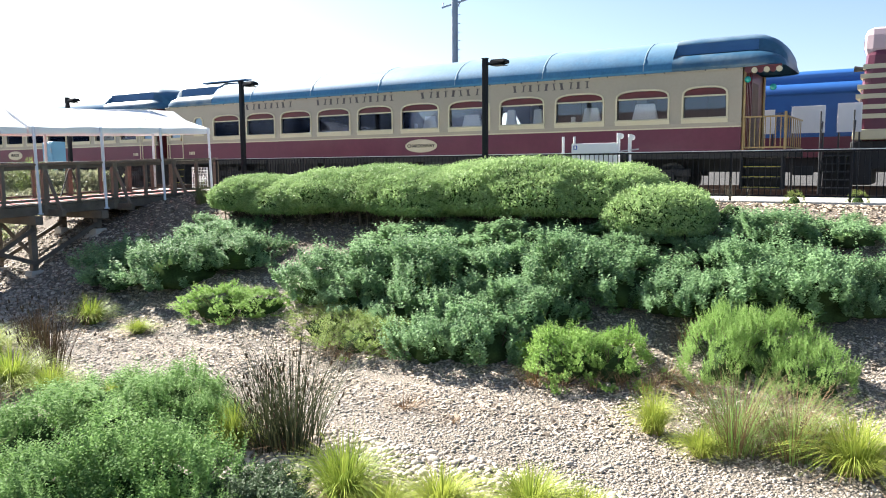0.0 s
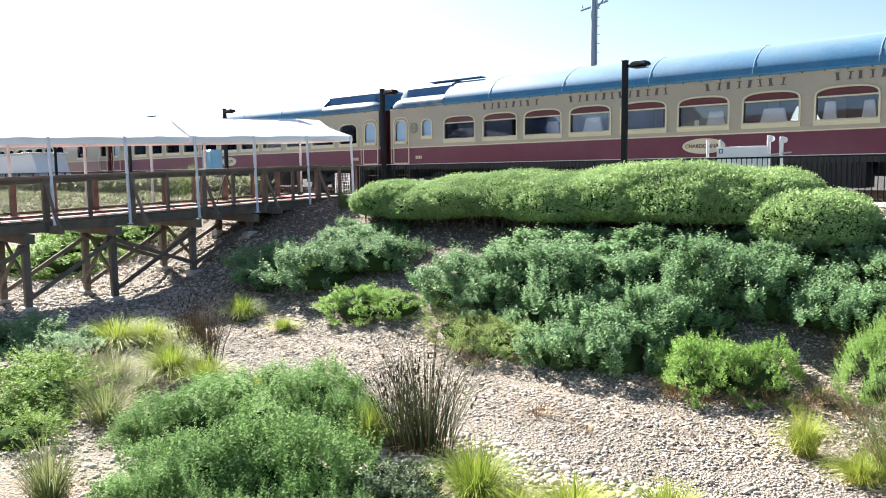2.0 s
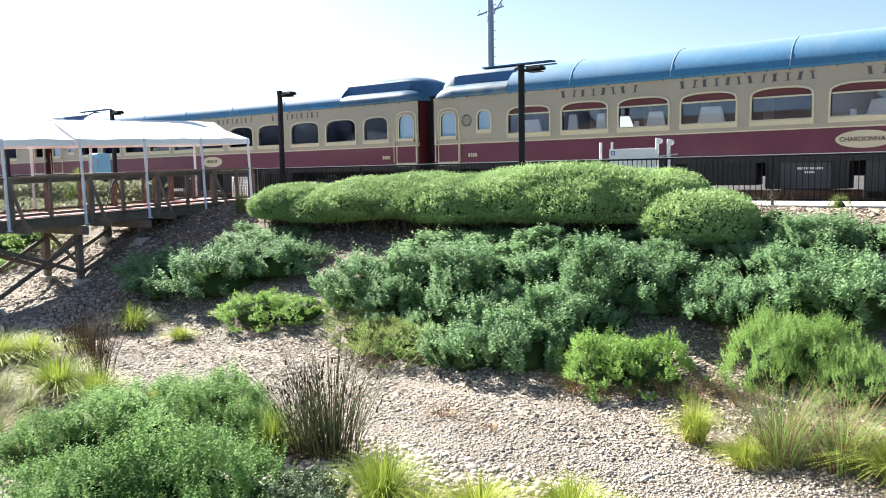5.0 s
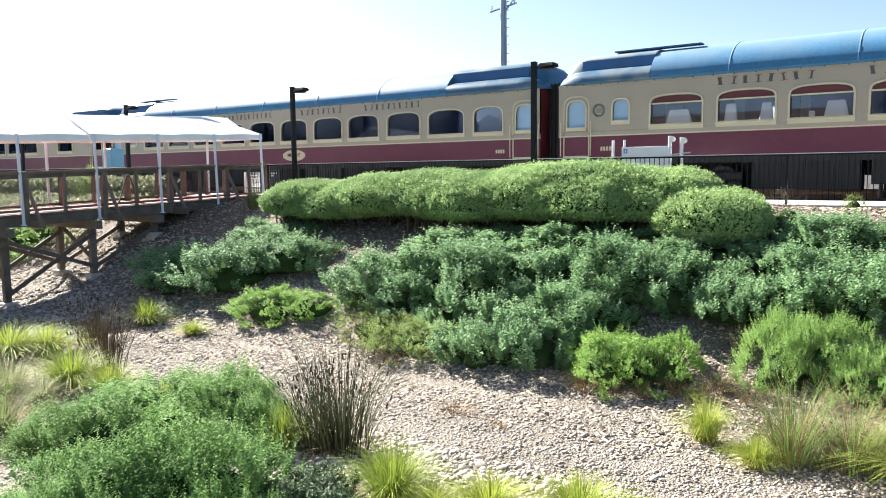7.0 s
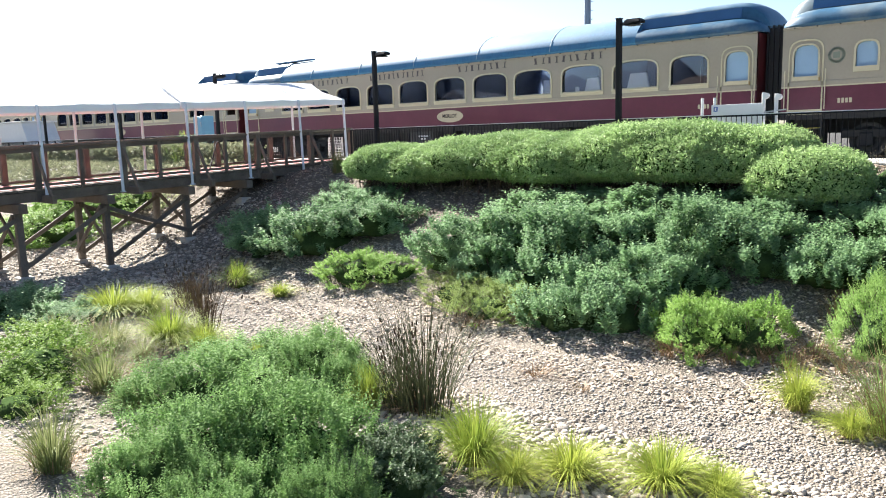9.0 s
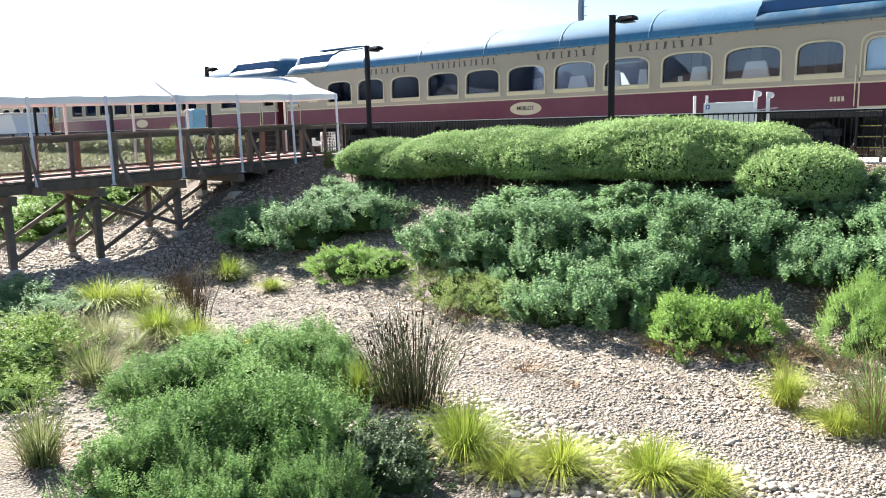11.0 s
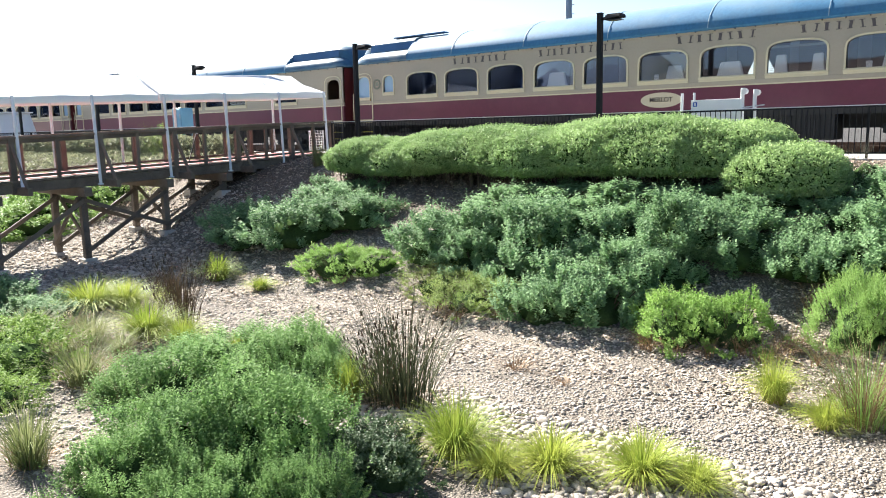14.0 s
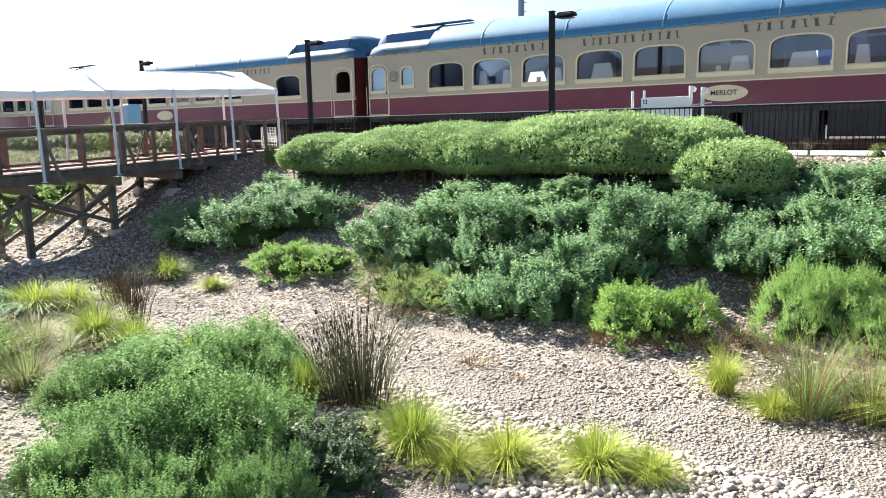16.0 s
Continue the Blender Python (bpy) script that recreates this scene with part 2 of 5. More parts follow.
def ground_mat():
    m = mat("gravel_ground", (0.31, 0.265, 0.215), 0.95, var=0.2, scale=0.8, fine=30, bump=0.0, dirt=(0.13, 0.10, 0.07), dirt_amt=0.6)
    n, l = m.node_tree.nodes, m.node_tree.links
    b = n["Principled BSDF"]
    src = b.inputs["Base Color"].links[0].from_socket
    tc, v = n.new("ShaderNodeTexCoord"), n.new("ShaderNodeTexVoronoi")
    # bark mulch up the bank, dark ballast and asphalt behind the platform
    sep, wob, zone = n.new("ShaderNodeSeparateXYZ"), n.new("ShaderNodeTexNoise"), n.new("ShaderNodeMath")
    wob.inputs["Scale"].default_value, wob.inputs["Detail"].default_value = 0.9, 5
    l.new(tc.outputs["Object"], sep.inputs[0])
    l.new(tc.outputs["Object"], wob.inputs["Vector"])
    zone.operation, zone.inputs[1].default_value = "MULTIPLY_ADD", 3.0
    l.new(wob.outputs["Fac"], zone.inputs[0])
    l.new(sep.outputs["Y"], zone.inputs[2])
    for lo, hi, color in ((14.2, 15.3, (0.24, 0.19, 0.145)), (21.5, 23.0, (0.07, 0.065, 0.06))):
        ramp, mz = n.new("ShaderNodeMapRange"), n.new("ShaderNodeMix")
        ramp.inputs["From Min"].default_value, ramp.inputs["From Max"].default_value = lo, hi
        l.new(zone.outputs[0], ramp.inputs["Value"])
        mz.data_type = "RGBA"
        l.new(ramp.outputs[0], mz.inputs["Factor"])
        l.new(src, mz.inputs["A"])
        mz.inputs["B"].default_value = (*color, 1)
        src = mz.outputs["Result"]
    v.inputs["Scale"].default_value = 34
    l.new(tc.outputs["Object"], v.inputs["Vector"])
    mx, r = n.new("ShaderNodeVectorMath"), n.new("ShaderNodeMapRange")
    r.inputs["From Max"].default_value, r.inputs["To Min"].default_value, r.inputs["To Max"].default_value = 0.6, 1.4, 0.45
    l.new(v.outputs["Distance"], r.inputs["Value"])
    mx.operation = "SCALE"
    l.new(src, mx.inputs[0])
    l.new(r.outputs[0], mx.inputs["Scale"])
    l.new(mx.outputs[0], b.inputs["Base Color"])
    bp = n.new("ShaderNodeBump")
    bp.invert = True
    bp.inputs["Strength"].default_value, bp.inputs["Distance"].default_value = 0.9, 0.03
    l.new(v.outputs["Distance"], bp.inputs["Height"])
    l.new(bp.outputs[0], b.inputs["Normal"])
    return m


GRAVEL = ground_mat()


def ground():
    xs = np.concatenate([[-4000, -900, -200, -100], np.arange(-80, -26, 2.0), np.arange(-26, 14, 0.4), np.arange(14, 60, 3.0), [100, 200, 900, 4000]])
    ys = np.concatenate([[-4000, -900, -200, -60, -30], np.arange(-15, 2, 1.5), np.arange(2, 18.2, 0.4), [19, 20, 21.2, 21.4, 23, 26, 30, 40, 60, 120, 300, 900, 4000]])
    v = [(x, y, level(x, y)) for y in ys for x in xs]
    w = len(xs)
    f = [(j * w + i, j * w + i + 1, (j + 1) * w + i + 1, (j + 1) * w + i) for j in range(len(ys) - 1) for i in range(w - 1)]
    tagged(put("ground", as_mesh("ground", v, f, True), GRAVEL), "pale gravel basin and bank with bare soil", "ground", kind="structure")


ground()


def platform_and_tracks():
    tagged(put("pavement", bx(-90, 40, 17.95, 20.95, 0.05, 0.25, 0.01), CONCRETE), "pale concrete station platform", "platform", kind="structure")
    tagged(put("track_bed", bx(-120, 60, 21.3, 25.2, -0.2, 0.03), BALLAST), "grey ballast track bed", "track bed", kind="structure")
    bm = bmesh.new()
    for y in (22.38, 23.82, 27.6, 29.04, 32.4, 33.84):
        box(bm, -120, 60, y - 0.035, y + 0.035, 0.16, 0.2)
        box(bm, -120, 60, y - 0.012, y + 0.012, 0.06, 0.16)
        box(bm, -120, 60, y - 0.07, y + 0.07, 0.04, 0.06)
    tagged(put("rail_track", bm, RUST), "rusty steel rails on the ballast", "rails", kind="structure")
    bm = bmesh.new()
    for i in range(150):
        x = -80 + i * 0.6
        box(bm, x - 0.11, x + 0.11, 21.8, 24.4, -0.1, 0.045)
    tagged(put("sleepers", bm, WOOD), "dark timber sleepers under the rails", "sleepers", kind="stuff")


platform_and_tracks()


def backdrop():
    # low hills all round, far off
    for name, r, h, seed, a0, a1, lab in (("backdrop", 1500, 255, 3.1, 175, 365, "dark wooded hills on the horizon with blue haze in their colour"),):
        v, f = [], []
        n = 160
        for i in range(n + 1):
            a = radians(a0 + (a1 - a0) * i / n)
            z = h * (0.45 + 0.55 * noise.noise((i * 0.17, seed, 0)) + 0.2 * noise.noise((i * 0.6, seed, 5)))
            edge = min(1, min(i, n - i) / 12)
            for rr, zz in ((r, -2), (r + 60, max(4, z * 0.6) * edge), (r + 160, max(8, z) * edge), (r + 300, -2)):
                v.append((rr * math.cos(a), rr * math.sin(a), zz))
        for i in range(n):
            for k in range(3):
                f.append((i * 4 + k, i * 4 + 4 + k, i * 4 + 5 + k, i * 4 + 1 + k))
        # Blue-grey distance haze is mixed into the woods' base colour.
        tagged(put(name, as_mesh(name, v, f, True), mat("hazy_hill_woods", (0.075, 0.10, 0.14), 0.95, var=0.35, scale=0.02, fine=0.1)), lab, "hills", kind="structure")


backdrop()
# ---- the train ----
RAIL = 0.2
ZB, ZR, ZBELT, ZEAVE = 1.38, 2.05, 2.2, 3.62  # underside of the side, top of the maroon, belt rail, eave
HALF = 1.5


def loop(x0, x1, z0, z1, rise, steps=10):
    """A window's outline: upright sides and an arched head."""
    pts = [(x0, z0), (x1, z0)]
    c, hw = (x0 + x1) / 2, (x1 - x0) / 2
    for i in range(steps + 1):
        a = math.pi * i / steps
        s, k = math.copysign(abs(math.cos(a)) ** 0.7, math.cos(a)), math.sin(a) ** 0.7
        pts.append((c + hw * s, z1 - rise + rise * k))
    return pts


def plate(bm, x0, x1, z0, z1, hole, y0, y1):
    """An upright plate between y0 and y1, with a hole."""
    if not hole:
        box(bm, x0, x1, y0, y1, z0, z1)
        return
    n = len(hole)
    cx, cz = (min(p[0] for p in hole) + max(p[0] for p in hole)) / 2, (min(p[1] for p in hole) + max(p[1] for p in hole)) / 2
    corners = [math.atan2(z - cz, x - cx) for x, z in ((x0, z0), (x1, z0), (x1, z1), (x0, z1))]

    def out(px, pz):
        dx, dz = px - cx, pz - cz
        k = min([(x1 - cx) / dx if dx > 1e-6 else 1e9, (x0 - cx) / dx if dx < -1e-6 else 1e9, (z1 - cz) / dz if dz > 1e-6 else 1e9, (z0 - cz) / dz if dz < -1e-6 else 1e9])
        return [cx + dx * k, cz + dz * k]

    o = [out(*p) for p in hole]
    for c, (x, z) in zip(corners, ((x0, z0), (x1, z0), (x1, z1), (x0, z1))):
        i = min(range(n), key=lambda j: abs(math.atan2(o[j][1] - cz, o[j][0] - cx) - c))
        o[i] = [x, z]
    rings = []
    for y, pts in ((y0, o), (y0, hole), (y1, hole), (y1, o)):
        rings.append([bm.verts.new((x, y, z)) for x, z in pts])
    for a, b in ((0, 1), (1, 2), (2, 3)):
        for i in range(n):
            j = (i + 1) % n
            bm.faces.new((rings[a][i], rings[a][j], rings[b][j], rings[b][i]))


def sheet(bm, pts, y, t=0.01):
    """A flat pane or panel of outline pts at depth y."""
    a, b = [bm.verts.new((x, y, z)) for x, z in pts], [bm.verts.new((x, y + t, z)) for x, z in pts]
    bm.faces.new(a)
    bm.faces.new(list(reversed(b)))
    for i in range(len(pts)):
        j = (i + 1) % len(pts)
        bm.faces.new((a[i], b[i], b[j], a[j]))


def ring(bm, pts, y0, y1, w):
    """A moulding w wide round an outline."""
    cx, cz = sum(p[0] for p in pts) / len(pts), sum(p[1] for p in pts) / len(pts)
    hw, hh = max(p[0] for p in pts) - cx, max(p[1] for p in pts) - cz
    big = [(cx + (x - cx) * (1 + w / hw), cz + (z - cz) * (1 + w / hh)) for x, z in pts]
    n = len(pts)
    R = [[bm.verts.new((x, y, z)) for x, z in q] for y, q in ((y1, pts), (y0, pts), (y0, big), (y1, big))]
    for a in range(3):
        for i in range(n):
            j = (i + 1) % n
            bm.faces.new((R[a][i], R[a][j], R[a + 1][j], R[a + 1][i]))


def roof_ring(kind):
    """Half profile (y, z) from the eave to the crown."""
    if kind == "full":
        p = [(1.53, 3.6), (1.56, 3.66), (1.52, 3.82), (1.42, 3.98), (1.22, 4.16), (0.95, 4.32), (0.6, 4.44), (0.3, 4.49), (0, 4.5)]
    else:
        p = [(1.53, 3.6), (1.58, 3.67), (1.56, 3.79), (1.46, 3.91), (1.3, 3.99), (1.1, 4.02), (1.06, 4.3), (1.02, 4.35), (0.7, 4.46), (0, 4.5)]
    return [(y, z if z < 3.67 else 3.66 + (z - 3.66) * 1.11) for y, z in p]


def roof_piece(x0, x1, kind, round0=0.0, round1=0.0):
    """A length of roof; round0 and round1 draw its ends down in a hood."""
    prof = roof_ring(kind)
    full = [(-y, z) for y, z in prof] + [(y, z) for y, z in reversed(prof[:-1])]
    st = []
    for k in range(6):
        if round0:
            a = math.pi / 2 * k / 5
            st.append((x0 + round0 * (1 - math.sin(a)), 1 - math.cos(a)))
    st = sorted(st) if round0 else [(x0, 0)]
    st = [(x, 1 - math.sqrt(max(0, 1 - ((x0 + round0 - x) / round0) ** 2)) if round0 else 0) for x, _ in st]
    end = [(x1, 0)] if not round1 else [(x1 - round1 + round1 * math.sin(math.pi / 2 * k / 5), 1 - math.sqrt(max(0, 1 - math.sin(math.pi / 2 * k / 5) ** 2))) for k in range(6)]
    v, f = [], []
    rows = st + end
    for x, dn in rows:
        for y, z in full:
            v.append((x, y * (1 - 0.25 * dn), 3.62 + (z - 3.62) * (1 - 0.85 * dn) - RAIL))
    w = len(full)
    for i in range(len(rows) - 1):
        for k in range(w - 1):
            f.append((i * w + k, i * w + k + 1, (i + 1) * w + k + 1, (i + 1) * w + k))
    f.append(tuple(range(w)))
    f.append(tuple(reversed(range((len(rows) - 1) * w, len(rows) * w))))
    me = as_mesh("roof", v, f, True)
    me.set_sharp_from_angle(angle=radians(38))
    me.polygons[len(f) - 1].use_smooth = me.polygons[len(f) - 2].use_smooth = False
    return me


def beam_sheet(x0, x1, y0, z0, y1, z1):
    """A thin leaning strip."""
    k = math.copysign(0.012, y0)
    v = [(x, y + d, z - RAIL) for x in (x0, x1) for y, z in ((y0, z0), (y1, z1)) for d in (0, k)]
    return as_mesh("clerestory_side", v, [(0, 2, 6, 4), (1, 5, 7, 3), (0, 1, 3, 2), (4, 6, 7, 5), (2, 3, 7, 6), (0, 4, 5, 1)])


def down(bm):
    bmesh.ops.translate(bm, verts=bm.verts, vec=(0, 0, -RAIL))
    return bm


def window(car, x0, x1, style, side, side_y):
    """Moulding, pane and what shows behind it."""
    s = side
    head = 3.13 if style != "small" else 3.1
    z0 = 2.34 if style != "small" else 2.5
    rise = {"transom": 0.22, "round": 0.27, "small": 0.24, "door": 0.3}[style]
    pts = loop(x0, x1, z0, head, rise)
    fr = part("window_frame", down(one(ring, pts, side_y - s * 0.03, side_y + s * 0.05, 0.05)), PALE, car, "pale cream arched window moulding")
    # Small panes get the opaque sky-blue colour in place of a reflection.
    part("pane", down(one(sheet, pts, side_y + s * 0.055, s * 0.008)), SKYGLASS if style in ("small", "door") else GLASS, fr, "reflecting window glass").visible_shadow = False
    if style == "transom":
        part("transom", down(one(sheet, loop(x0 + 0.01, x1 - 0.01, 2.93, head - 0.01, rise - 0.02), side_y + s * 0.035, s * 0.015)), DKRED, fr, "dark red arched transom panel")
        part("transom_bar", down(bx(x0, x1, side_y - s * 0.005, side_y + s * 0.03, 2.895, 2.935)), PALE, fr)
    if style in ("transom", "round"):
        part("window_sill", down(bx(x0 - 0.06, x1 + 0.06, side_y - s * 0.05, side_y + s * 0.02, 2.27, 2.315, 0.008)), PALE, fr)


def seatback(car, x, y, w=0.5, top=2.66):
    """A covered chair back: broad at the seat, narrower at its flat top."""
    bm = bmesh.new()
    v = [(-w / 2, 1.7), (w / 2, 1.7), (w * 0.46, 2.25), (w * 0.31, top), (-w * 0.31, top), (-w * 0.46, 2.25)]
    f = [[bm.verts.new((x + a, y + dy, z - RAIL)) for a, z in v] for dy in (-0.05, 0.05)]
    bm.faces.new(f[0]), bm.faces.new(list(reversed(f[1])))
    for i in range(6):
        j = (i + 1) % 6
        bm.faces.new((f[0][i], f[0][j], f[1][j], f[1][i]))
    bmesh.ops.bevel(bm, geom=bm.edges[:], offset=0.02, segments=2, affect="EDGES")
    part("seat_cover", bm, CLOTH, car, "cream cloth chair back")


BLIND = mat("tan_blind", (0.34, 0.29, 0.2), 0.8, var=0.08, scale=3)
CURTAIN = mat("brown_curtain", (0.13, 0.10, 0.08), 0.85, var=0.15, scale=4)


def far_curtain(car, a, b, y, k):
    """Tied-back curtains under a valance, or a drawn blind, inside the far windows."""
    bm = bmesh.new()
    w = b - a
    if k % 5 != 3 or w < 0.9:
        box(bm, a - 0.05, b + 0.05, y - 0.02, y, 2.28, 3.4)
    else:
        top = 2.86 + 0.04 * (k % 3)
        box(bm, a - 0.05, b + 0.05, y - 0.02, y, top, 3.4)
        for x, s, lo, hi in ((a - 0.05, 1, 0.2 + 0.05 * (k % 2), 0.36), (b + 0.05, -1, 0.2, 0.34 + 0.04 * (k % 3))):
            v = [(x, 2.26), (x + s * lo * w, 2.4), (x + s * hi * w, top), (x, top)]
            f = [[bm.verts.new((px, y + dy, pz)) for px, pz in v] for dy in (-0.02, 0.0)]
            bm.faces.new(f[0]), bm.faces.new(f[1])
            for i in range(4):
                bm.faces.new((f[0][i], f[0][(i + 1) % 4], f[1][(i + 1) % 4], f[1][i]))
    bmesh.ops.recalc_face_normals(bm, faces=bm.faces[:])
    part("curtain", down(bm), CURTAIN, car, "brown curtain at the far window")


def truck(car, x):
    t = part("truck", down(truck_frame(x)), UNDER, car, "black six-wheel truck")
    for dx in (-1.4, 0, 1.4):
        bm = bmesh.new()
        for y in (-0.76, 0.76):
            tube(bm, (0, y - 0.06, 0), (0, y + 0.06, 0), 0.46, seg=24)
            tube(bm, (0, y + math.copysign(0.06, y), 0), (0, y + math.copysign(0.1, y), 0), 0.36, 0.3, seg=20)
            for k in range(4):
                a = k * math.pi / 2
                box(bm, 0.2 * math.cos(a) - 0.05, 0.2 * math.cos(a) + 0.05, y + math.copysign(0.09, y) - 0.02, y + math.copysign(0.09, y) + 0.02, 0.2 * math.sin(a) - 0.05, 0.2 * math.sin(a) + 0.05)
        tube(bm, (0, -0.8, 0), (0, 0.8, 0), 0.08)
        w = part("wheel", bm, UNDERGREY, t, "dark steel wheels on an axle", pose(x + dx, 0, 0.46))
        WHEELS.append((w, x + dx))


WHEELS = []


def truck_frame(x):
    bm = bmesh.new()
    for y in (-1.02, 1.02):
        box(bm, x - 2.0, x + 2.0, y - 0.07, y + 0.07, 0.72, 0.95, 0.03)
        for dx in (-1.4, 0, 1.4):
            box(bm, x + dx - 0.17, x + dx + 0.17, y - 0.12, y + 0.12, 0.5, 0.85, 0.03)
        for dx in (-0.7, 0.7):
            for k in range(4):
                tube(bm, (x + dx, y, 0.6 + k * 0.08), (x + dx, y, 0.64 + k * 0.08), 0.13, seg=12)
    box(bm, x - 0.3, x + 0.3, -1.0, 1.0, 0.8, 1.1)
    return bm


def steps(car, x0, x1, side, yellow=True):
    s = side
    st = part("steps", down(bx(x0, x1, s * 0.95, s * 1.0, 0.4, 1.38)), UNDER, car, "black boarding steps with yellow edges")
    for k in range(4):
        z = 0.42 + k * 0.27
        part("tread", down(bx(x0, x1, s * (1.52 - 0.13 * k), s * (1.2 - 0.13 * k), z, z + 0.03)), UNDERGREY, st)
        if yellow:
            part("tread_edge", down(bx(x0, x1, s * (1.525 - 0.13 * k), s * (1.50 - 0.13 * k), z + 0.03, z + 0.045)), YELLOW, st, "yellow step edge")
    for x in (x0 - 0.03, x1 + 0.03):
        part("stringer", down(bx(x - 0.02, x + 0.02, s * 1.5, s * 0.95, 0.4, 1.38)), UNDER, st)


def coach(name, label, s0, s1, windows, doors, sign, sign_x, number_x, letters, open_doors=(), rear=None, wreaths=(), seats=True, ends=(2.6, 2.6)):
    """A railway car between s0 and s1 along the train; x in the car's own space runs from its middle."""
    c = (s0 + s1) / 2
    car = empty(name, pose(c, 23.1, RAIL), label, "railway car", "train of dining cars")
    L0, L1 = s0 - c, s1 - c
    for side in (-1, 1):
        y_out, y_in = side * HALF, side * (HALF - 0.08)
        inw = -side  # towards the inside
        holes = sorted([(a - c, b - c, st) for a, b, st in windows] + [(a - c, b - c, "door") for a, b in doors])
        edges = [L0] + [(holes[i][1] + holes[i + 1][0]) / 2 for i in range(len(holes) - 1)] + [L1]
        for (a, b, st), e0, e1 in zip(holes, edges[:-1], edges[1:]):
            z0, head, rise = {"transom": (2.34, 3.13, 0.22), "round": (2.34, 3.13, 0.27), "small": (2.5, 3.1, 0.24), "door": (2.34, 3.13, 0.3)}[st]
            part("side_panel", down(one(plate, e0, e1, ZBELT, ZEAVE, loop(a, b, z0, head, rise), y_out, y_in)), CREAM, car, "cream painted car side panel")
        if side == -1:
            part("lower_side", down(bx(L0, L1, y_out, y_in, ZB + 0.03, ZR)), MAROON, car, "maroon painted lower side")
            part("belt_rail", down(bx(L0, L1, y_out - 0.02, y_in, ZR + 0.035, ZBELT, 0.008)), CREAM, car)
            for z0, z1 in ((ZR, ZR + 0.035), (ZB - 0.005, ZB + 0.03)):
                part("stripe", down(bx(L0, L1, y_out - 0.012, y_in, z0, z1)), PALE, car, "thin cream stripe")
            part("cornice", down(bx(L0, L1, y_out - 0.04, y_out, 3.565, 3.6, 0.008)), CREAM, car)
            for a, b, st in holes:
                if st != "door":
                    window(car, a, b, st, inw, y_out)
            for a, b in doors:
                a, b = a - c, b - c
                m = (a + b) / 2
                is_open = any(abs(m + c - o) < 0.6 for o in open_doors)
                d = part("door", down(one(ring, loop(a - 0.1, b + 0.1, ZB + 0.1, 3.25, 0.34), y_out - 0.02, y_out + 0.02, 0.035)), PALE, car, "arched vestibule door" + (" standing open" if is_open else ""))
                part("handrail", down(one(tube, (a - 0.2, y_out - 0.07, ZB + 0.1), (a - 0.2, y_out - 0.07, 2.5), 0.014, seg=8)), PALE, d)
                part("handrail", down(one(tube, (b + 0.2, y_out - 0.07, ZB + 0.1), (b + 0.2, y_out - 0.07, 2.5), 0.014, seg=8)), PALE, d)
                if not is_open:
                    part("pane", down(one(sheet, loop(a, b, 2.34, 3.13, 0.3), y_out + 0.055, 0.008)), SKYGLASS, d, "door glass with the sky's blue painted in").visible_shadow = False
                    part("window_frame", down(one(ring, loop(a, b, 2.34, 3.13, 0.3), y_out - 0.03, y_out + 0.05, 0.04)), PALE, d)
                    part("door_handle", down(bx(b + 0.03, b + 0.06, y_out - 0.05, y_out, 2.2, 2.3)), BRASS, d)
        else:
            part("lower_side", down(bx(L0, L1, y_out, y_in, ZB, ZBELT)), MAROON, car)
            for k, (a, b, st) in enumerate(holes):
                far_curtain(car, a, b, y_in - 0.02, k)
    # floor, inside, ends
    part("floor_pan", down(bx(L0, L1, -HALF + 0.08, HALF - 0.08, 1.25, ZB - 0.01)), UNDER, car)
    part("carpet", down(bx(L0 + 0.1, L1 - 0.1, -1.4, 1.4, ZB, ZB + 0.02)), INTERIOR, car)
    part("headlining", down(bx(L0 + 0.1, L1 - 0.1, -1.42, 1.42, 3.58, 3.6)), INTERIOR, car)
    for x0, x1 in ((L0 + 1.55, L0 + 1.6), (L1 - 1.6, L1 - 1.55)):
        part("bulkhead", down(bx(x0, x1, -1.42, 1.42, ZB + 0.02, 3.58)), INTERIOR, car)
    part("end_wall", down(bx(L0, L0 + 0.06, -1.42, 1.42, ZB, 3.6)), DKRED, car, "dark red end wall")
    part("end_wall", down(bx(L1 - 0.06, L1, -1.42, 1.42, ZB, 3.6)), DKRED, car, "dark red end wall")
    # roof
    x_a, x_b = L0 + ends[0], L1 - ends[1]
    part("roof", roof_piece(x_a, x_b, "full"), BLUE, car, "weathered blue curved roof with sun glare painted on its crown")
    lab = "blue roof end with raised clerestory"
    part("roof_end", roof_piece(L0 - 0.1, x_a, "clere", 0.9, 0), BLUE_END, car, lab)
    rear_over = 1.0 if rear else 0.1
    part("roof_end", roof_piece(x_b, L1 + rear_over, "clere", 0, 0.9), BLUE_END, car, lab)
    for x0, x1 in ((L0 + 0.6, x_a), (x_b, L1 + rear_over - 0.7)):
        for s in (-1, 1):
            m = beam_sheet(x0, x1, s * 1.115, 4.08, s * 1.075, 4.36)
            part("clerestory_side", m, DKBLUE, car, "dark blue clerestory side")
        if x0 < 0:
            part("roof_walk", down(bx(x0 + 0.9, x1 + 1.2, -0.75, -0.45, 4.58, 4.62)), DKBLUE, car, "dark raised roof walk")
    for x in np.arange(x_a + 2.2, x_b, 3.1):
        bm = bmesh.new()
        pr = [(-y * 1.006, z + 0.006) for y, z in roof_ring("full")]
        for (ya, za), (yb, zb) in zip(pr[1:-1], pr[2:]):
            beam(bm, (x, ya, za), (x, yb, zb), 0.022, 0.008)
        part("roof_seam", down(bm), SEAM, car, "pale worn roof seam")
    n = int((L1 - L0) / 0.55)
    bm = bmesh.new()
    for i in range(n):
        x = L0 + 0.3 + i * 0.55
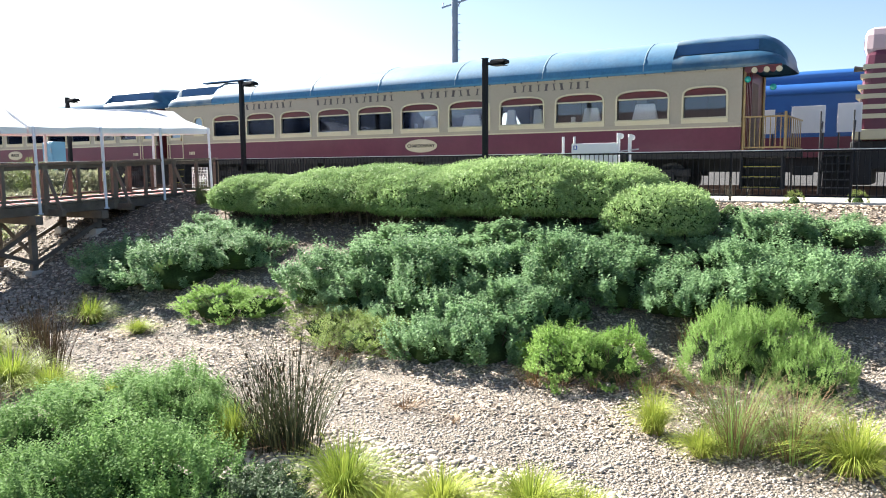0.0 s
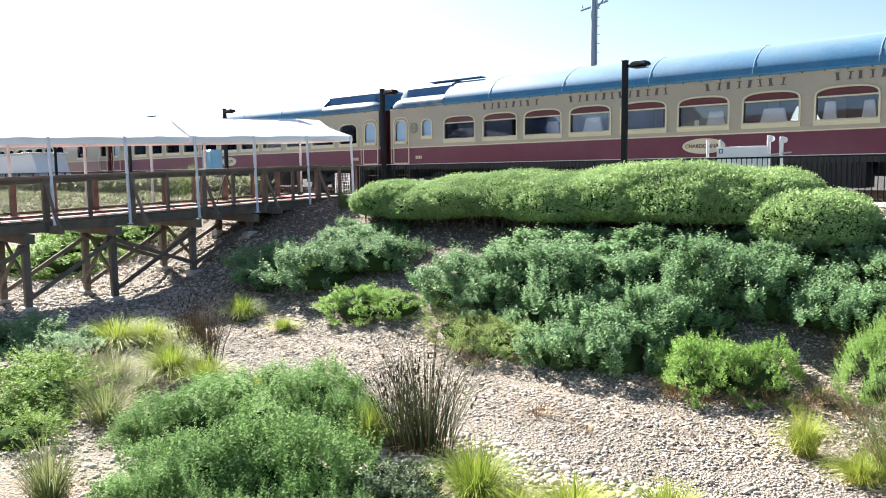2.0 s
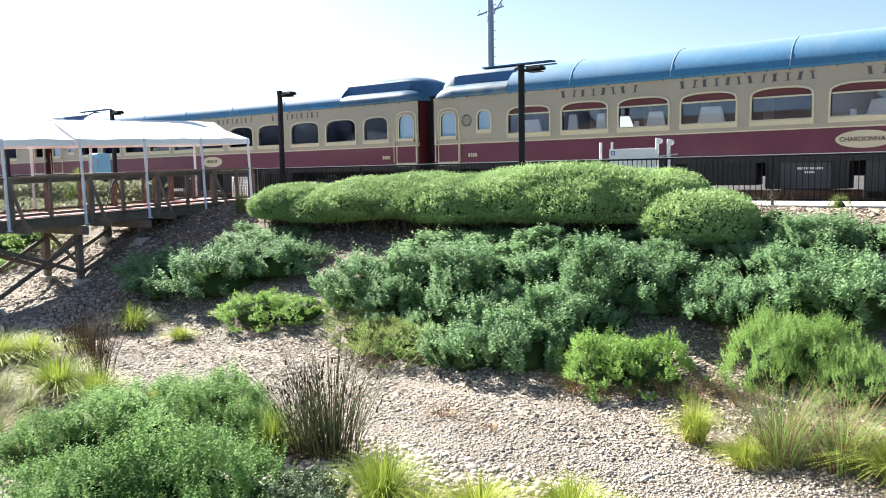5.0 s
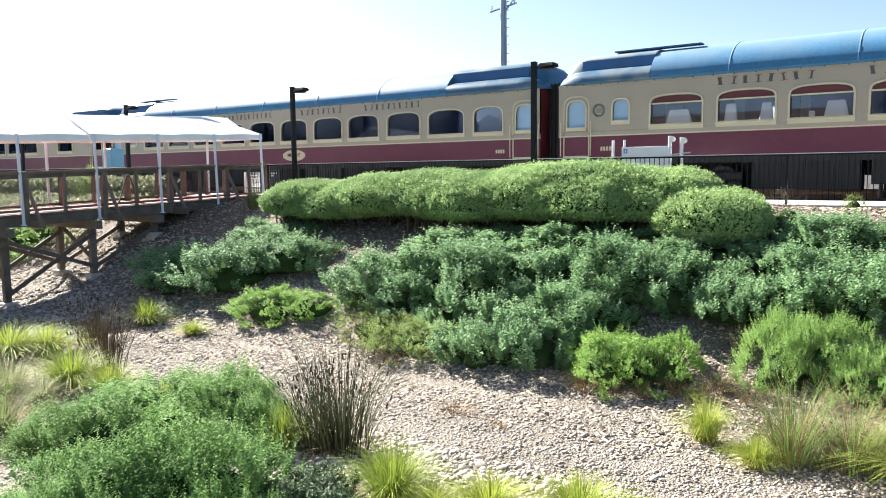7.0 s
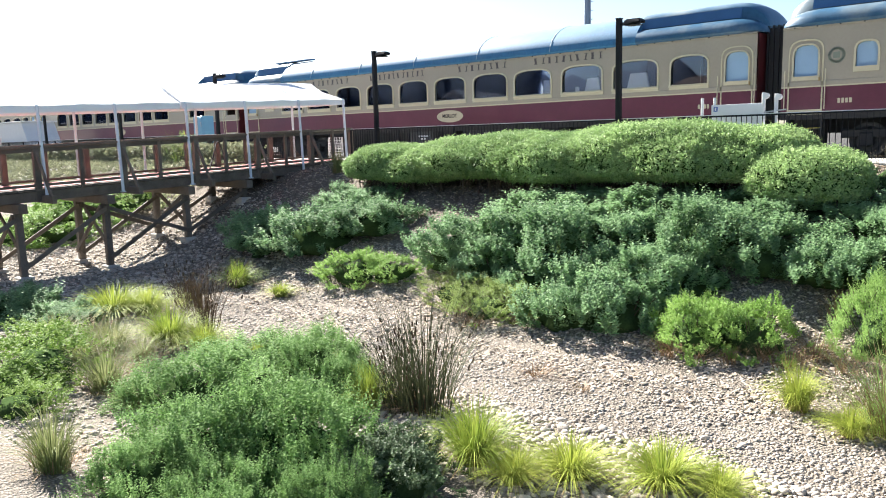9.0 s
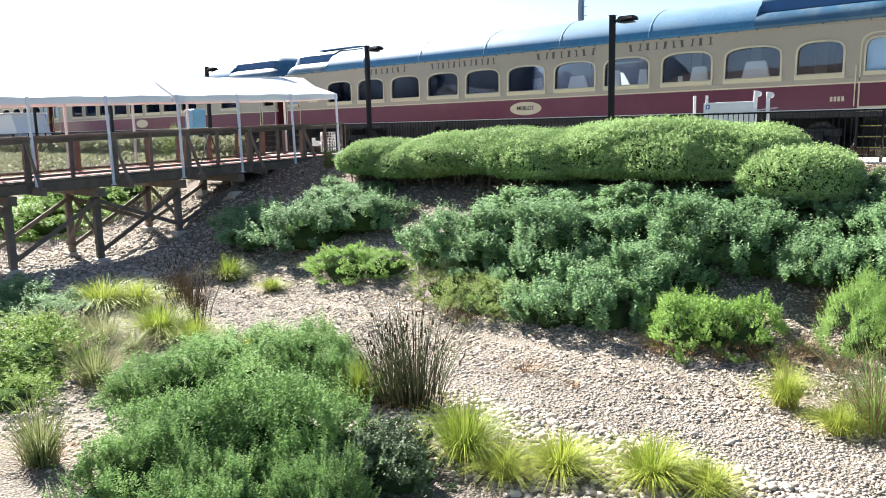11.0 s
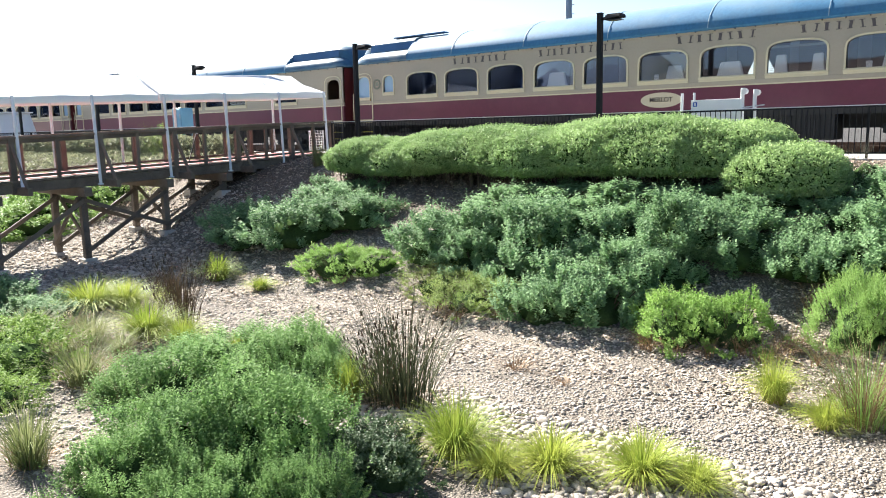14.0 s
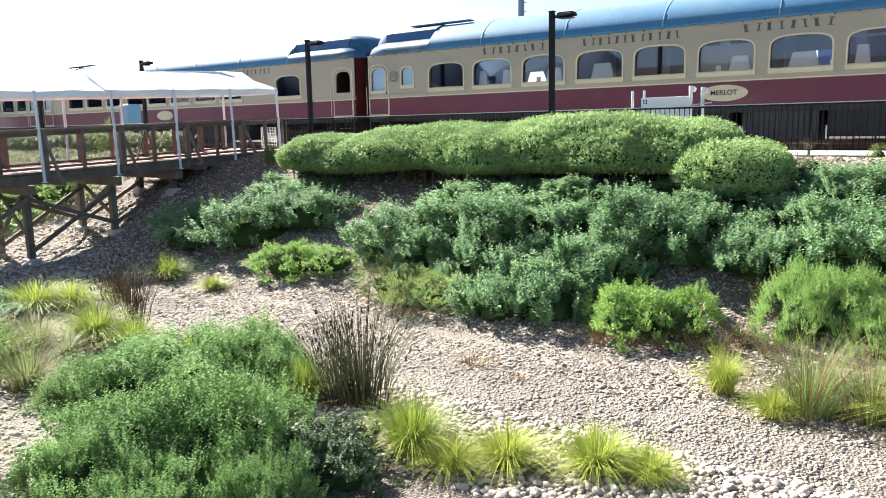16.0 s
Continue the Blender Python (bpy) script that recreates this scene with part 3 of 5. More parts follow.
        box(bm, x - 0.012, x + 0.012, -1.57, -1.53, 3.565, 3.6)
    part("eave_bolts", down(bm), UNDERGREY, car)["kind"] = "stuff"
    # underframe
    bm = bmesh.new()
    box(bm, L0, L1, -0.25, 0.25, 0.85, 1.27)
    part("centre_sill", down(bm), UNDER, car)
    part("side_sill", down(bx(L0, L1, -1.47, -1.4, 1.22, ZB - 0.008)), UNDER, car)
    for k, (x, w, h) in enumerate(((-4.6, 2.6, 0.74), (-2.1, 1.9, 0.6), (0.1, 2.0, 0.7), (2.4, 1.9, 0.78), (4.6, 2.1, 0.66))):
        b = part("equipment_box", down(bx(x - w / 2, x + w / 2, -1.38, -0.5, 1.22 - h, 1.24, 0.02)), UNDERGREY if k == 3 else UNDER, car, "dark ribbed underfloor equipment box")
        for i in range(int(w / 0.12)):
            xx = x - w / 2 + 0.06 + i * 0.12
            part("rib", down(bx(xx - 0.02, xx + 0.02, -1.41, -1.38, 1.25 - h, 1.2)), UNDERGREY if k == 3 else UNDER, b)
    truck(car, L0 + 3.4)
    truck(car, L1 - 3.4)
    # lettering
    q = Matrix.Rotation(radians(90), 4, "X")
    for count, a, b in letters:
        letter_bars("lettering", count, a - c, b - c, -HALF - 0.006, 3.325 - RAIL, 0.17, LETTER, car, "dark grey spaced painted lettering")
    if sign:
        bm = bmesh.new()
        bmesh.ops.create_cone(bm, cap_ends=True, segments=40, radius1=1, radius2=1, depth=0.02, matrix=Matrix.Translation((sign_x - c, -HALF - 0.012, 1.75 - RAIL)) @ q @ Matrix.Diagonal((0.64, 0.22, 1, 1)))
        plaque = part("name_plaque", bm, PLAQUE, car, "cream oval name plaque")
        if sign != "-":
            words("plaque_lettering", sign, 0.19 if len(sign) < 8 else 0.155, DARKTEXT, plaque, Matrix.Translation((sign_x - c, -HALF - 0.026, 1.70 - RAIL)) @ q)
    if number_x:
        for k in range(4):
            part("number_bar", down(bx(number_x - c + k * 0.09, number_x - c + k * 0.09 + 0.06, -HALF - 0.012, -HALF, 1.62, 1.74)), PALE, car)
    for w in wreaths:
        bm = bmesh.new()
        for i in range(24):
            a = 2 * math.pi * i / 24
            box(bm, w - c + 0.17 * math.cos(a) - 0.035, w - c + 0.17 * math.cos(a) + 0.035, -HALF - 0.012, -HALF, 2.82 + 0.17 * math.sin(a) - 0.03, 2.82 + 0.17 * math.sin(a) + 0.03)
        box(bm, w - c - 0.08, w - c + 0.08, -HALF - 0.01, -HALF, 2.75, 2.9)
        part("emblem", down(bm), EMBLEM, car, "round grey-green painted emblem")
    if seats:
        for i, (a, b, st) in enumerate(windows):
            if st in ("transom", "round"):
                m = (a + b) / 2 - c
                if i in (0, 6):
                    continue
                if i % 3 == 0:
                    seatback(car, m - 0.42, -1.365, 0.4, 2.8)
                    seatback(car, m + 0.5, -1.365, 0.38, 2.78)
                elif i % 3 == 1:
                    seatback(car, m + 0.05, -1.365, 0.86, 2.72 + 0.06 * (i % 2))
                else:
                    seatback(car, m + 0.34, -1.365, 0.66, 2.74)
                    part("menu_stand", down(bx(m - 0.3, m - 0.16, -1.4, -1.38, 2.1, 2.5)), CLOTH, car, "folded white menu card")
                part("dining_table", down(bx(m - 0.3, m + 0.3, -1.35, -0.5, 1.98, 2.1, 0.01)), CLOTH, car, "table under a white cloth")
    for a, b in doors:
        steps(car, a - c - 0.1, b - c + 0.1, -1)
    if rear:
        rear_platform(car, L1)
    return car


def rear_platform(car, x):
    """The open platform at the train's end."""
    part("platform_floor", down(bx(x, x + 1.15, -1.45, 1.45, 1.25, 1.4, 0.01)), UNDER, car)
    for y in (-1.4, 1.4):
        part("corner_post", down(one(tube, (x + 0.03, y, 1.4), (x + 0.03, y, 3.6), 0.045)), BRASS, car)
    rl = part("rear_railing", down(bx(x + 0.05, x + 1.1, -1.44, -1.40, 2.28, 2.32)), BRASS, car, "brass rear platform railing")
    part("rail_bar", down(bx(x + 1.08, x + 1.12, -1.44, 1.44, 2.28, 2.32)), BRASS, rl)
    part("rail_bar", down(bx(x + 1.08, x + 1.12, -1.44, 1.44, 1.48, 1.52)), BRASS, rl)
    part("rail_bar", down(bx(x + 0.05, x + 1.1, -1.44, -1.40, 1.48, 1.52)), BRASS, rl)
    for i in range(9):
        xx = x + 0.08 + i * 0.127
        part("baluster", down(bx(xx - 0.011, xx + 0.011, -1.43, -1.41, 1.5, 2.3)), BRASS, rl)
    for i in range(8):
        y = -1.3 + i * 0.35
        part("baluster", down(bx(x + 1.09, x + 1.11, y - 0.011, y + 0.011, 1.5, 2.3)), BRASS, rl)
    part("gate_panel", down(bx(x + 1.05, x + 1.11, -1.46, -1.4, 1.45, 2.42, 0.01)), BRASS, car, "brass-coloured end post")
    part("platform_door", down(bx(x + 0.01, x + 0.04, -0.5, 0.5, 1.4, 3.3)), INTERIOR, car, "dark rear door")
    for k in range(4):
        part("end_post", down(bx(x + 0.02, x + 0.1, -1.35 + 0.2 * k, -1.28 + 0.2 * k, 1.4, 3.58)), DKRED, car)
    aw = part("awning", down(bx(x + 0.05, x + 0.95, -1.52, -1.48, 3.5, 3.62)), DKRED, car, "scalloped red and cream awning")
    for i in range(6):
        bm = bmesh.new()
        xx = x + 0.14 + i * 0.15
        tube(bm, (xx, -1.525, 3.5), (xx, -1.475, 3.5), 0.075, seg=14)
        part("scallop", down(bm), PALE if i % 2 else DKRED, aw)
    for y in (-1.4,):
        for xx in (x + 0.12, x + 0.75):
            bm = bmesh.new()
            bmesh.ops.create_uvsphere(bm, u_segments=14, v_segments=10, radius=0.085, matrix=Matrix.Translation((xx, y - 0.05, 3.28 if xx < x + 0.5 else 3.05)))
            part("marker_lamp", down(bm), LAMPGREEN, car, "green glass marker lamp")
    steps(car, x + 0.05, x + 1.0, -1)
    part("coupler", down(bx(x + 1.1, x + 1.6, -0.12, 0.12, 0.75, 1.0, 0.02)), UNDER, car)


EMBLEM = mat("emblem_paint", (0.2, 0.23, 0.18), 0.5)
LAMPGREEN = mat("green_lamp_glass", (0.02, 0.3, 0.25), 0.1, var=0.1)
W = 0.73
A_WIN = [(-5.87, -4.74, "transom")] + [(m - W, m + W, "transom") for m in (-7.03, -8.92, -10.81, -12.7, -14.6, -16.49, -18.36, -20.2, -22.03, -23.93)] + [(-25.82, -25.33, "small")]
B_WIN = [(-30.74, -29.64, "round")] + [(m - W, m + W, "round") for m in (-31.9, -33.77, -35.68, -37.5, -39.38, -41.25, -43.1, -45.02, -46.95, -48.84)] + [(-50.83, -50.3, "small")]
CAR_A = coach("dining_car", "cream and maroon dining car with blue roof and open rear platform", -27.6, -4.35, A_WIN, [(-27.3, -26.7)], "CHARDONNAY", -14.56, -26.2,
              [(4, -22.85, -20.3), (6, -19.2, -15.6), (4, -14.6, -12.25), (5, -11.15, -8.55)], rear=True, wreaths=(-26.27,), ends=(2.9, 1.85))
CAR_B = coach("dining_car", "cream and maroon dining car with round-headed windows and blue roof", -52.45, -28.27, B_WIN, [(-29.12, -28.49), (-52.29, -51.6)], "MERLOT", -39.4, -29.9,
              [(4, -47.35, -44.9), (6, -43.7, -40.6), (4, -39.0, -36.7), (5, -35.65, -32.95)], wreaths=(-51.2,), ends=(2.9, 3.6))
C_WIN = [(x - 24.9, y - 24.9, st) for x, y, st in B_WIN if st != "small" and x < -31]
CAR_C = coach("dining_car", "cream and maroon dining car with an open vestibule door", -77.4, -53.15, [(-57.6, -56.16, "round")] + [w for w in C_WIN if w[1] < -58], [(-54.16, -53.4), (-77.2, -76.5)], "-", -65.6, 0,
              [(4, -72.25, -69.8), (6, -68.6, -65.5), (4, -63.9, -61.6), (5, -60.55, -57.85)], open_doors=(-53.78,), ends=(2.9, 3.6))
D_WIN = [(x - 49.8, y - 49.8, st) for x, y, st in B_WIN if st != "small"]
CAR_D = coach("dining_car", "cream and maroon dining car at the head of the train", -102.3, -78.1, D_WIN, [(-79.0, -78.35)], "-", -89.0, 0,
              [(4, -97.4, -94.1)])
for x, p in ((-15.78, CAR_A), (-40.86, CAR_B)):
    c = p.matrix_basis.translation.x
    for z, n, w in ((1.02, 12, 0.62), (0.92, 5, 0.27)):
        bm = bmesh.new()
        for k in range(n):
            xx = x - c - w / 2 + w * (k + 0.5) / n
            box(bm, xx - w / n * 0.3, xx + w / n * 0.3, -1.43, -1.424, z, z + 0.06)
        part("stencil", down(bm), WHITE, p, "small white stencilled lettering")["kind"] = "stuff"
    part("tank", down(bx(x - c - 0.7, x - c + 0.5, -1.424, -0.6, 0.5, 1.23, 0.03)), UNDERGREY, p, "dark water tank")
for x, p in ((-27.93, CAR_A), (-52.8, CAR_B), (-77.75, CAR_C)):
    c = p.matrix_basis.translation.x
    g = part("diaphragm", down(bx(x - c - 0.34, x - c + 0.34, -0.85, 0.85, 1.3, 3.75, 0.05)), UNDER, p, "dark folded gangway diaphragm")
    for k in range(5):
        part("diaphragm_fold", down(bx(x - c - 0.3 + k * 0.14, x - c - 0.25 + k * 0.14, -0.9, 0.9, 1.3, 3.8)), UNDER, g)


def blind(car, m, closed):
    """Behind the glass: a closed cloth blind, or slats imitating a reflected tiled roof."""
    c = car.matrix_basis.translation.x
    x0, x1 = m - c - W + 0.02, m - c + W - 0.02
    b = part("blind", down(bx(x0, x1, -1.40, -1.385, 2.98, 3.04)), BLIND, car, "tan window blind pulled down" if closed else "brown slats standing in for a reflected tiled roof")
    if closed:
        part("blind_cloth", down(bx(x0, x1, -1.395, -1.39, 2.3, 2.98)), BLIND, b)
        return
    for k in range(13):
        bm = bmesh.new()
        beam(bm, (x0, -1.39, 2.36 + k * 0.05), (x1, -1.39, 2.36 + k * 0.05), 0.035, 0.006)
        part("slat", down(bm), SLAT, b)


# Brown of the tile courses mirrored in the windows, given to slats.
SLAT = mat("brown_slat", (0.17, 0.1, 0.075), 0.6, var=0.15, scale=3)
for car, m, closed in ((CAR_A, -14.6, True), (CAR_A, -12.7, False), (CAR_B, -35.68, False), (CAR_B, -39.38, True)):
    blind(car, m, closed)
CARS = [CAR_A, CAR_B, CAR_C, CAR_D]
def station_building():
    """The low building with a tiled hip roof that faces the train from beyond the path."""
    x0, x1, y0, y1, ze, zr = -38.0, -5.0, -34.0, -22.0, 2.6, 5.9
    t = empty("station_building", pose((x0 + x1) / 2, (y0 + y1) / 2, -0.6), "low plastered building with a brown tiled hip roof", "building")
    hw, hd = (x1 - x0) / 2, (y1 - y0) / 2
    part("wall", bx(-hw + 0.6, hw - 0.6, -hd + 0.6, hd - 0.6, 0, ze + 0.6, 0.02), PLASTER, t, "pale plaster wall")
    for k in range(7):
        x = -hw + 2.4 + k * 3.3
        w = part("window", bx(x, x + 1.4, hd - 0.6, hd - 0.57, 1.2, 2.7), GLASS, t)
        part("window_frame", one(ring, [(x, 1.2), (x + 1.4, 1.2), (x + 1.4, 2.7), (x, 2.7)], hd - 0.6, hd - 0.52, 0.08), WHITE, w)
    rows = 22
    bm = bmesh.new()
    for k in range(rows):
        f0, f1 = k / rows, (k + 1.25) / rows
        z0, z1 = ze + 0.6 + (zr - ze) * f0, ze + 0.6 + (zr - ze) * min(1, f1)
        r = []
        for f, z, up in ((f0, z0, 0.07), (min(1, f1), z1, 0.0)):
            a, d = hw - (hd - 0.2) * f, hd - (hd - 0.2) * f
            r.append([bm.verts.new((sx * a, sy * d, z + up)) for sx, sy in ((-1, -1), (1, -1), (1, 1), (-1, 1))])
        lip = [bm.verts.new((v.co.x, v.co.y, v.co.z - 0.1)) for v in r[0]]
        for i in range(4):
            j = (i + 1) % 4
            bm.faces.new((r[0][i], r[0][j], r[1][j], r[1][i]))
            bm.faces.new((lip[i], lip[j], r[0][j], r[0][i]))
    part("roof", bm, TILE, t, "brown clay tile roof in stepped courses")
    part("ridge", bx(-hw + hd, hw - hd, -0.25, 0.25, zr + 0.55, zr + 0.72, 0.05), TILE, t)


PLASTER = mat("pale_plaster", (0.5, 0.44, 0.35), 0.9, var=0.1, scale=1.5, bump=0.2)
TILE = mat("brown_clay_tiles", (0.10, 0.07, 0.058), 0.85, var=0.35, scale=1.2, fine=7, bump=0.4)
station_building()
# ---- footbridge, tent, fence, lamps ----
def dz(y):
    """Height of the footbridge's deck."""
    return -0.05 + 0.032 * (y - 7)


def footbridge():
    XF, XB = -21.0, -23.35
    br = empty("footbridge", pose(-22.2, 12, -2.3), "weathered timber footbridge on trestles with a red deck", "footbridge")
    o = br.matrix_basis.inverted()

    def p(name, bm, m, parent=None, label=""):
        bmesh.ops.transform(bm, matrix=o, verts=bm.verts)
        return part(name, bm, m, parent or br, label)

    y = 3.0
    while y < 18.2:
        p("plank", one(beam, (XB - 0.1, y + 0.07, dz(y) - 0.03), (XF + 0.1, y + 0.07, dz(y) - 0.03), 0.13, 0.05), WOOD)
        y += 0.145
    bm = bmesh.new()
    for k in range(5):
        a, b = 3 + k * 3.02, 3 + (k + 1) * 3.02 - 0.02
        beam(bm, (XB + 1.15, a, dz(a) + 0.006), (XB + 1.15, b, dz(b) + 0.006), 2.0, 0.012)
    p("deck_carpet", bm, DECKRED, None, "faded red carpet runner")
    for x in (XF, -22.2, XB):
        p("stringer", one(beam, (x, 3, dz(3) - 0.2), (x, 18.2, dz(18.2) - 0.2), 0.12, 0.26, 0.01), WOOD)
    for x, s in ((XF, 1), (XB, -1)):
        p("handrail", one(beam, (x, 3, dz(3) + 1.07), (x, 18.5, dz(18.5) + 1.07), 0.16, 0.06, 0.01), WOOD)
        p("handrail", one(beam, (x, 3, dz(3) + 0.98), (x, 18.5, dz(18.5) + 0.98), 0.05, 0.1, 0.005), WOOD)
        p("bottom_rail", one(beam, (x, 3, dz(3) + 0.08), (x, 18.5, dz(18.5) + 0.08), 0.04, 0.07), WOOD)
        for i, yy in enumerate((3.2, 4.3, 5.45, 6.6, 7.75, 8.88, 10.04, 11.12, 12.28, 13.3, 14.47, 15.58, 16.64, 17.6, 18.45)):
            big = i % 2 == 0
            w = 0.075 if big else 0.045
            p("post", one(box, x - w, x + w, yy - w, yy + w, dz(yy) - (0.34 if big else 0.1), dz(yy) + 1.05, 0.008), WOOD)
            if big and s > 0 and yy < 18:
                p("outrigger", one(beam, (x - 0.5, yy + 0.08, dz(yy) - 0.27), (x + 0.75, yy + 0.08, dz(yy) - 0.27), 0.12, 0.2, 0.01), WOOD)
                p("brace", one(beam, (x + 0.05, yy, dz(yy) + 0.9), (x + 0.68, yy + 0.04, dz(yy) - 0.2), 0.05, 0.09), WOOD)
            elif big and yy < 18:
                p("outrigger", one(beam, (x + 0.3, yy + 0.08, dz(yy) - 0.27), (x - 0.75, yy + 0.08, dz(yy) - 0.27), 0.12, 0.2, 0.01), WOOD)
        # chain-link infill
        v, f = [], []
        for d in (-1, 1):
            k = 3.0
            while k < 18.4:
                a, b = (k, 0.1), (k + 0.85 * 0.6 * 1.6 * d, 0.95)
                i = len(v)
                v += [(x, a[0], dz(a[0]) + a[1]), (x, a[0] + 0.007, dz(a[0]) + a[1]), (x, b[0] + 0.007, dz(b[0]) + b[1]), (x, b[0], dz(b[0]) + b[1])]
                f.append((i, i + 1, i + 2, i + 3))
                k += 0.075
        v = [tuple(o @ Vector(q)) for q in v]
        ob = part("wire_mesh", as_mesh("wire_mesh", v, f), UNDERGREY, br, "dark chain-link infill")
        ob["kind"] = "stuff"
    bents = (2.7, 4.95, 7.2, 9.45, 11.87, 13.88)
    PF, PB = -21.05, -22.85
    for i, yy in enumerate(bents):
        zc = dz(yy) - 0.34
        p("cap_beam", one(beam, (XB - 0.35, yy, zc - 0.12), (XF + 0.35, yy, zc - 0.12), 0.22, 0.24, 0.012), WOOD)
        feet = []
        for x in (PF, PB):
            zg = level(x, yy)
            feet.append(zg)
            p("trestle_post", one(box, x - 0.085, x + 0.085, yy - 0.085, yy + 0.085, zg - 0.1, zc - 0.2, 0.012), WOOD)
            p("footing", one(box, x - 0.19, x + 0.19, yy - 0.19, yy + 0.19, zg - 0.3, zg + 0.1, 0.03), CONCRETE, None, "concrete footing")
        if yy < 13:
            p("cross_brace", one(beam, (PF, yy - 0.13, zc - 0.3), (PB, yy - 0.13, feet[1] + 0.35), 0.045, 0.11), WOOD)
            p("cross_brace", one(beam, (PB, yy + 0.13, zc - 0.3), (PF, yy + 0.13, feet[0] + 0.35), 0.045, 0.11), WOOD)
        if i:
            y0 = bents[i - 1]
            z0 = dz(y0) - 0.34
            for x in (PF, PB):
                if i == 4:
                    p("long_brace", one(beam, (x + 0.13, y0, z0 - 0.35), (x + 0.13, yy, level(x, yy) + 0.3), 0.045, 0.11), WOOD)
                p("long_brace", one(beam, (x + 0.1, y0, level(x, y0) + 0.3), (x + 0.1, yy, zc - 0.35), 0.045, 0.11), WOOD)
    p("abutment", one(box, XB - 0.4, XF + 0.3, 17.9, 18.3, -0.6, 0.24, 0.02), CONCRETE)


footbridge()


def tent(y0, y1, ys_front, ys_back, hip=0.0):
    XF, XB, XM = -21.05, -23.6, -22.3
    t = empty("canopy_tent", pose(XM, (y0 + y1) / 2, dz((y0 + y1) / 2)), "white canvas canopy tent over the footbridge", "tent", "canopy tents")
    o = t.matrix_basis.inverted()
    ez = lambda y: dz(y) + 2.12
    n = 14
    v, f = [], []
    for i in range(n + 1):
        y = y0 + (y1 - y0) * i / n
        sag = 0.03 * math.sin(math.pi * (i % 4) / 4)
        for x, z in ((XF + 0.03, ez(y) - 0.2), (XF + 0.02, ez(y) - sag), ((XF + XM) / 2, ez(y) + 0.3 - sag * 1.5), (XM, ez(y) + 0.6), ((XB + XM) / 2, ez(y) + 0.3 - sag * 1.5), (XB - 0.02, ez(y) - sag), (XB - 0.03, ez(y) - 0.2)):
            hy = hip * (1 - abs(x - XM) / 1.28) if i == n and z > ez(y) + 0.1 else 0
            v.append((x, y - hy + (0.015 * math.sin(9 * y) if z < ez(y) - 0.1 else 0), z + 0.012 * noise.noise((x * 3, y * 2, 1))))
    for i in range(n):
        for k in range(6):
            f.append((i * 7 + k, i * 7 + k + 1, i * 7 + 8 + k, i * 7 + 7 + k))
    for i in (0, n):
        f.append(tuple(i * 7 + k for k in (1, 2, 3, 4, 5)))
        b = len(v)
        y = y0 if i == 0 else y1
        v += [(XF + 0.02, y, ez(y) - 0.2), (XB - 0.02, y, ez(y) - 0.2)]
        f.append((i * 7 + 1, i * 7 + 5, b + 1, b))
    me = as_mesh("canopy", [tuple(o @ Vector(q)) for q in v], f)
    c = part("canopy", me, CANVAS, t)
    sol = c.modifiers.new("thick", "SOLIDIFY")
    sol.thickness = 0.006

    def p(name, bm, m, parent=None, label=""):
        bmesh.ops.transform(bm, matrix=o, verts=bm.verts)
        return part(name, bm, m, parent or t, label)

    for x, ys in ((XF, ys_front), (XB, ys_back)):
        for y in ys:
            foot = dz(y) - 0.3 if x == XF else dz(y)
            px = XF + 0.16 if x == XF else x
            p("pole", one(tube, (px, y, foot), (px - (0.1 if x == XF else 0), y, ez(y)), 0.042, seg=10), POLEWHITE)
            p("foot_plate", one(box, px - 0.1, px + 0.05, y - 0.06, y + 0.06, foot - 0.01, foot + 0.02), POLEWHITE)
            if y < y1 - hip or not hip:
                p("rafter", one(tube, (x, y, ez(y) - 0.02), (XM, y, ez(y) + 0.56), 0.02, seg=8), WHITE)
        p("eave_pole", one(tube, (x, y0, ez(y0) - 0.04), (x, y1, ez(y1) - 0.04), 0.022, seg=8), WHITE)
    p("ridge_pole", one(tube, (XM, y0, ez(y0) + 0.56), (XM, y1 - hip, ez(y1) + 0.56), 0.022, seg=8), WHITE)
    return t


tent(11.95, 18.25, (12.05, 14.1, 16.2, 18.15), (12.0, 13.9, 15.9, 17.9), hip=1.5)
tent(5.4, 11.88, (5.66, 7.9, 9.92), (5.6, 7.8, 9.9))


def lamp_post(x, y, top):
    t = empty("lamp_post", pose(x, y, 0.25), "black square lamp post with a shoebox light head", "lamp post", "platform lamp posts")
    h = top - 0.25
    part("base_plate", bx(-0.16, 0.16, -0.16, 0.16, 0, 0.03, 0.005), BLACKMETAL, t)
    part("post", bx(-0.065, 0.065, -0.065, 0.065, 0.03, h, 0.012), BLACKMETAL, t)
    part("cap", bx(-0.075, 0.075, -0.075, 0.075, h, h + 0.02, 0.005), BLACKMETAL, t)
    part("arm", bx(0.05, 0.22, -0.04, 0.04, h - 0.17, h - 0.1, 0.005), BLACKMETAL, t)
    bm = bmesh.new()
    v = bmesh.ops.create_cube(bm, size=1, matrix=Matrix.Translation((0.42, 0, h - 0.12)) @ Matrix.Diagonal((0.5, 0.34, 0.15, 1)))["verts"]
    for k in v:
        if k.co.z > h - 0.12:
            k.co.x = 0.42 + (k.co.x - 0.42) * 0.8
            k.co.y *= 0.75
        elif k.co.x > 0.5:
            k.co.z += 0.05
    bmesh.ops.bevel(bm, geom=bm.edges[:], offset=0.025, segments=2, affect="EDGES")
    hd = part("light_head", bm, BLACKMETAL, t)
    part("lens", bx(0.26, 0.6, -0.13, 0.13, h - 0.205, h - 0.19), UNDERGREY, hd, "dark flat lamp lens")


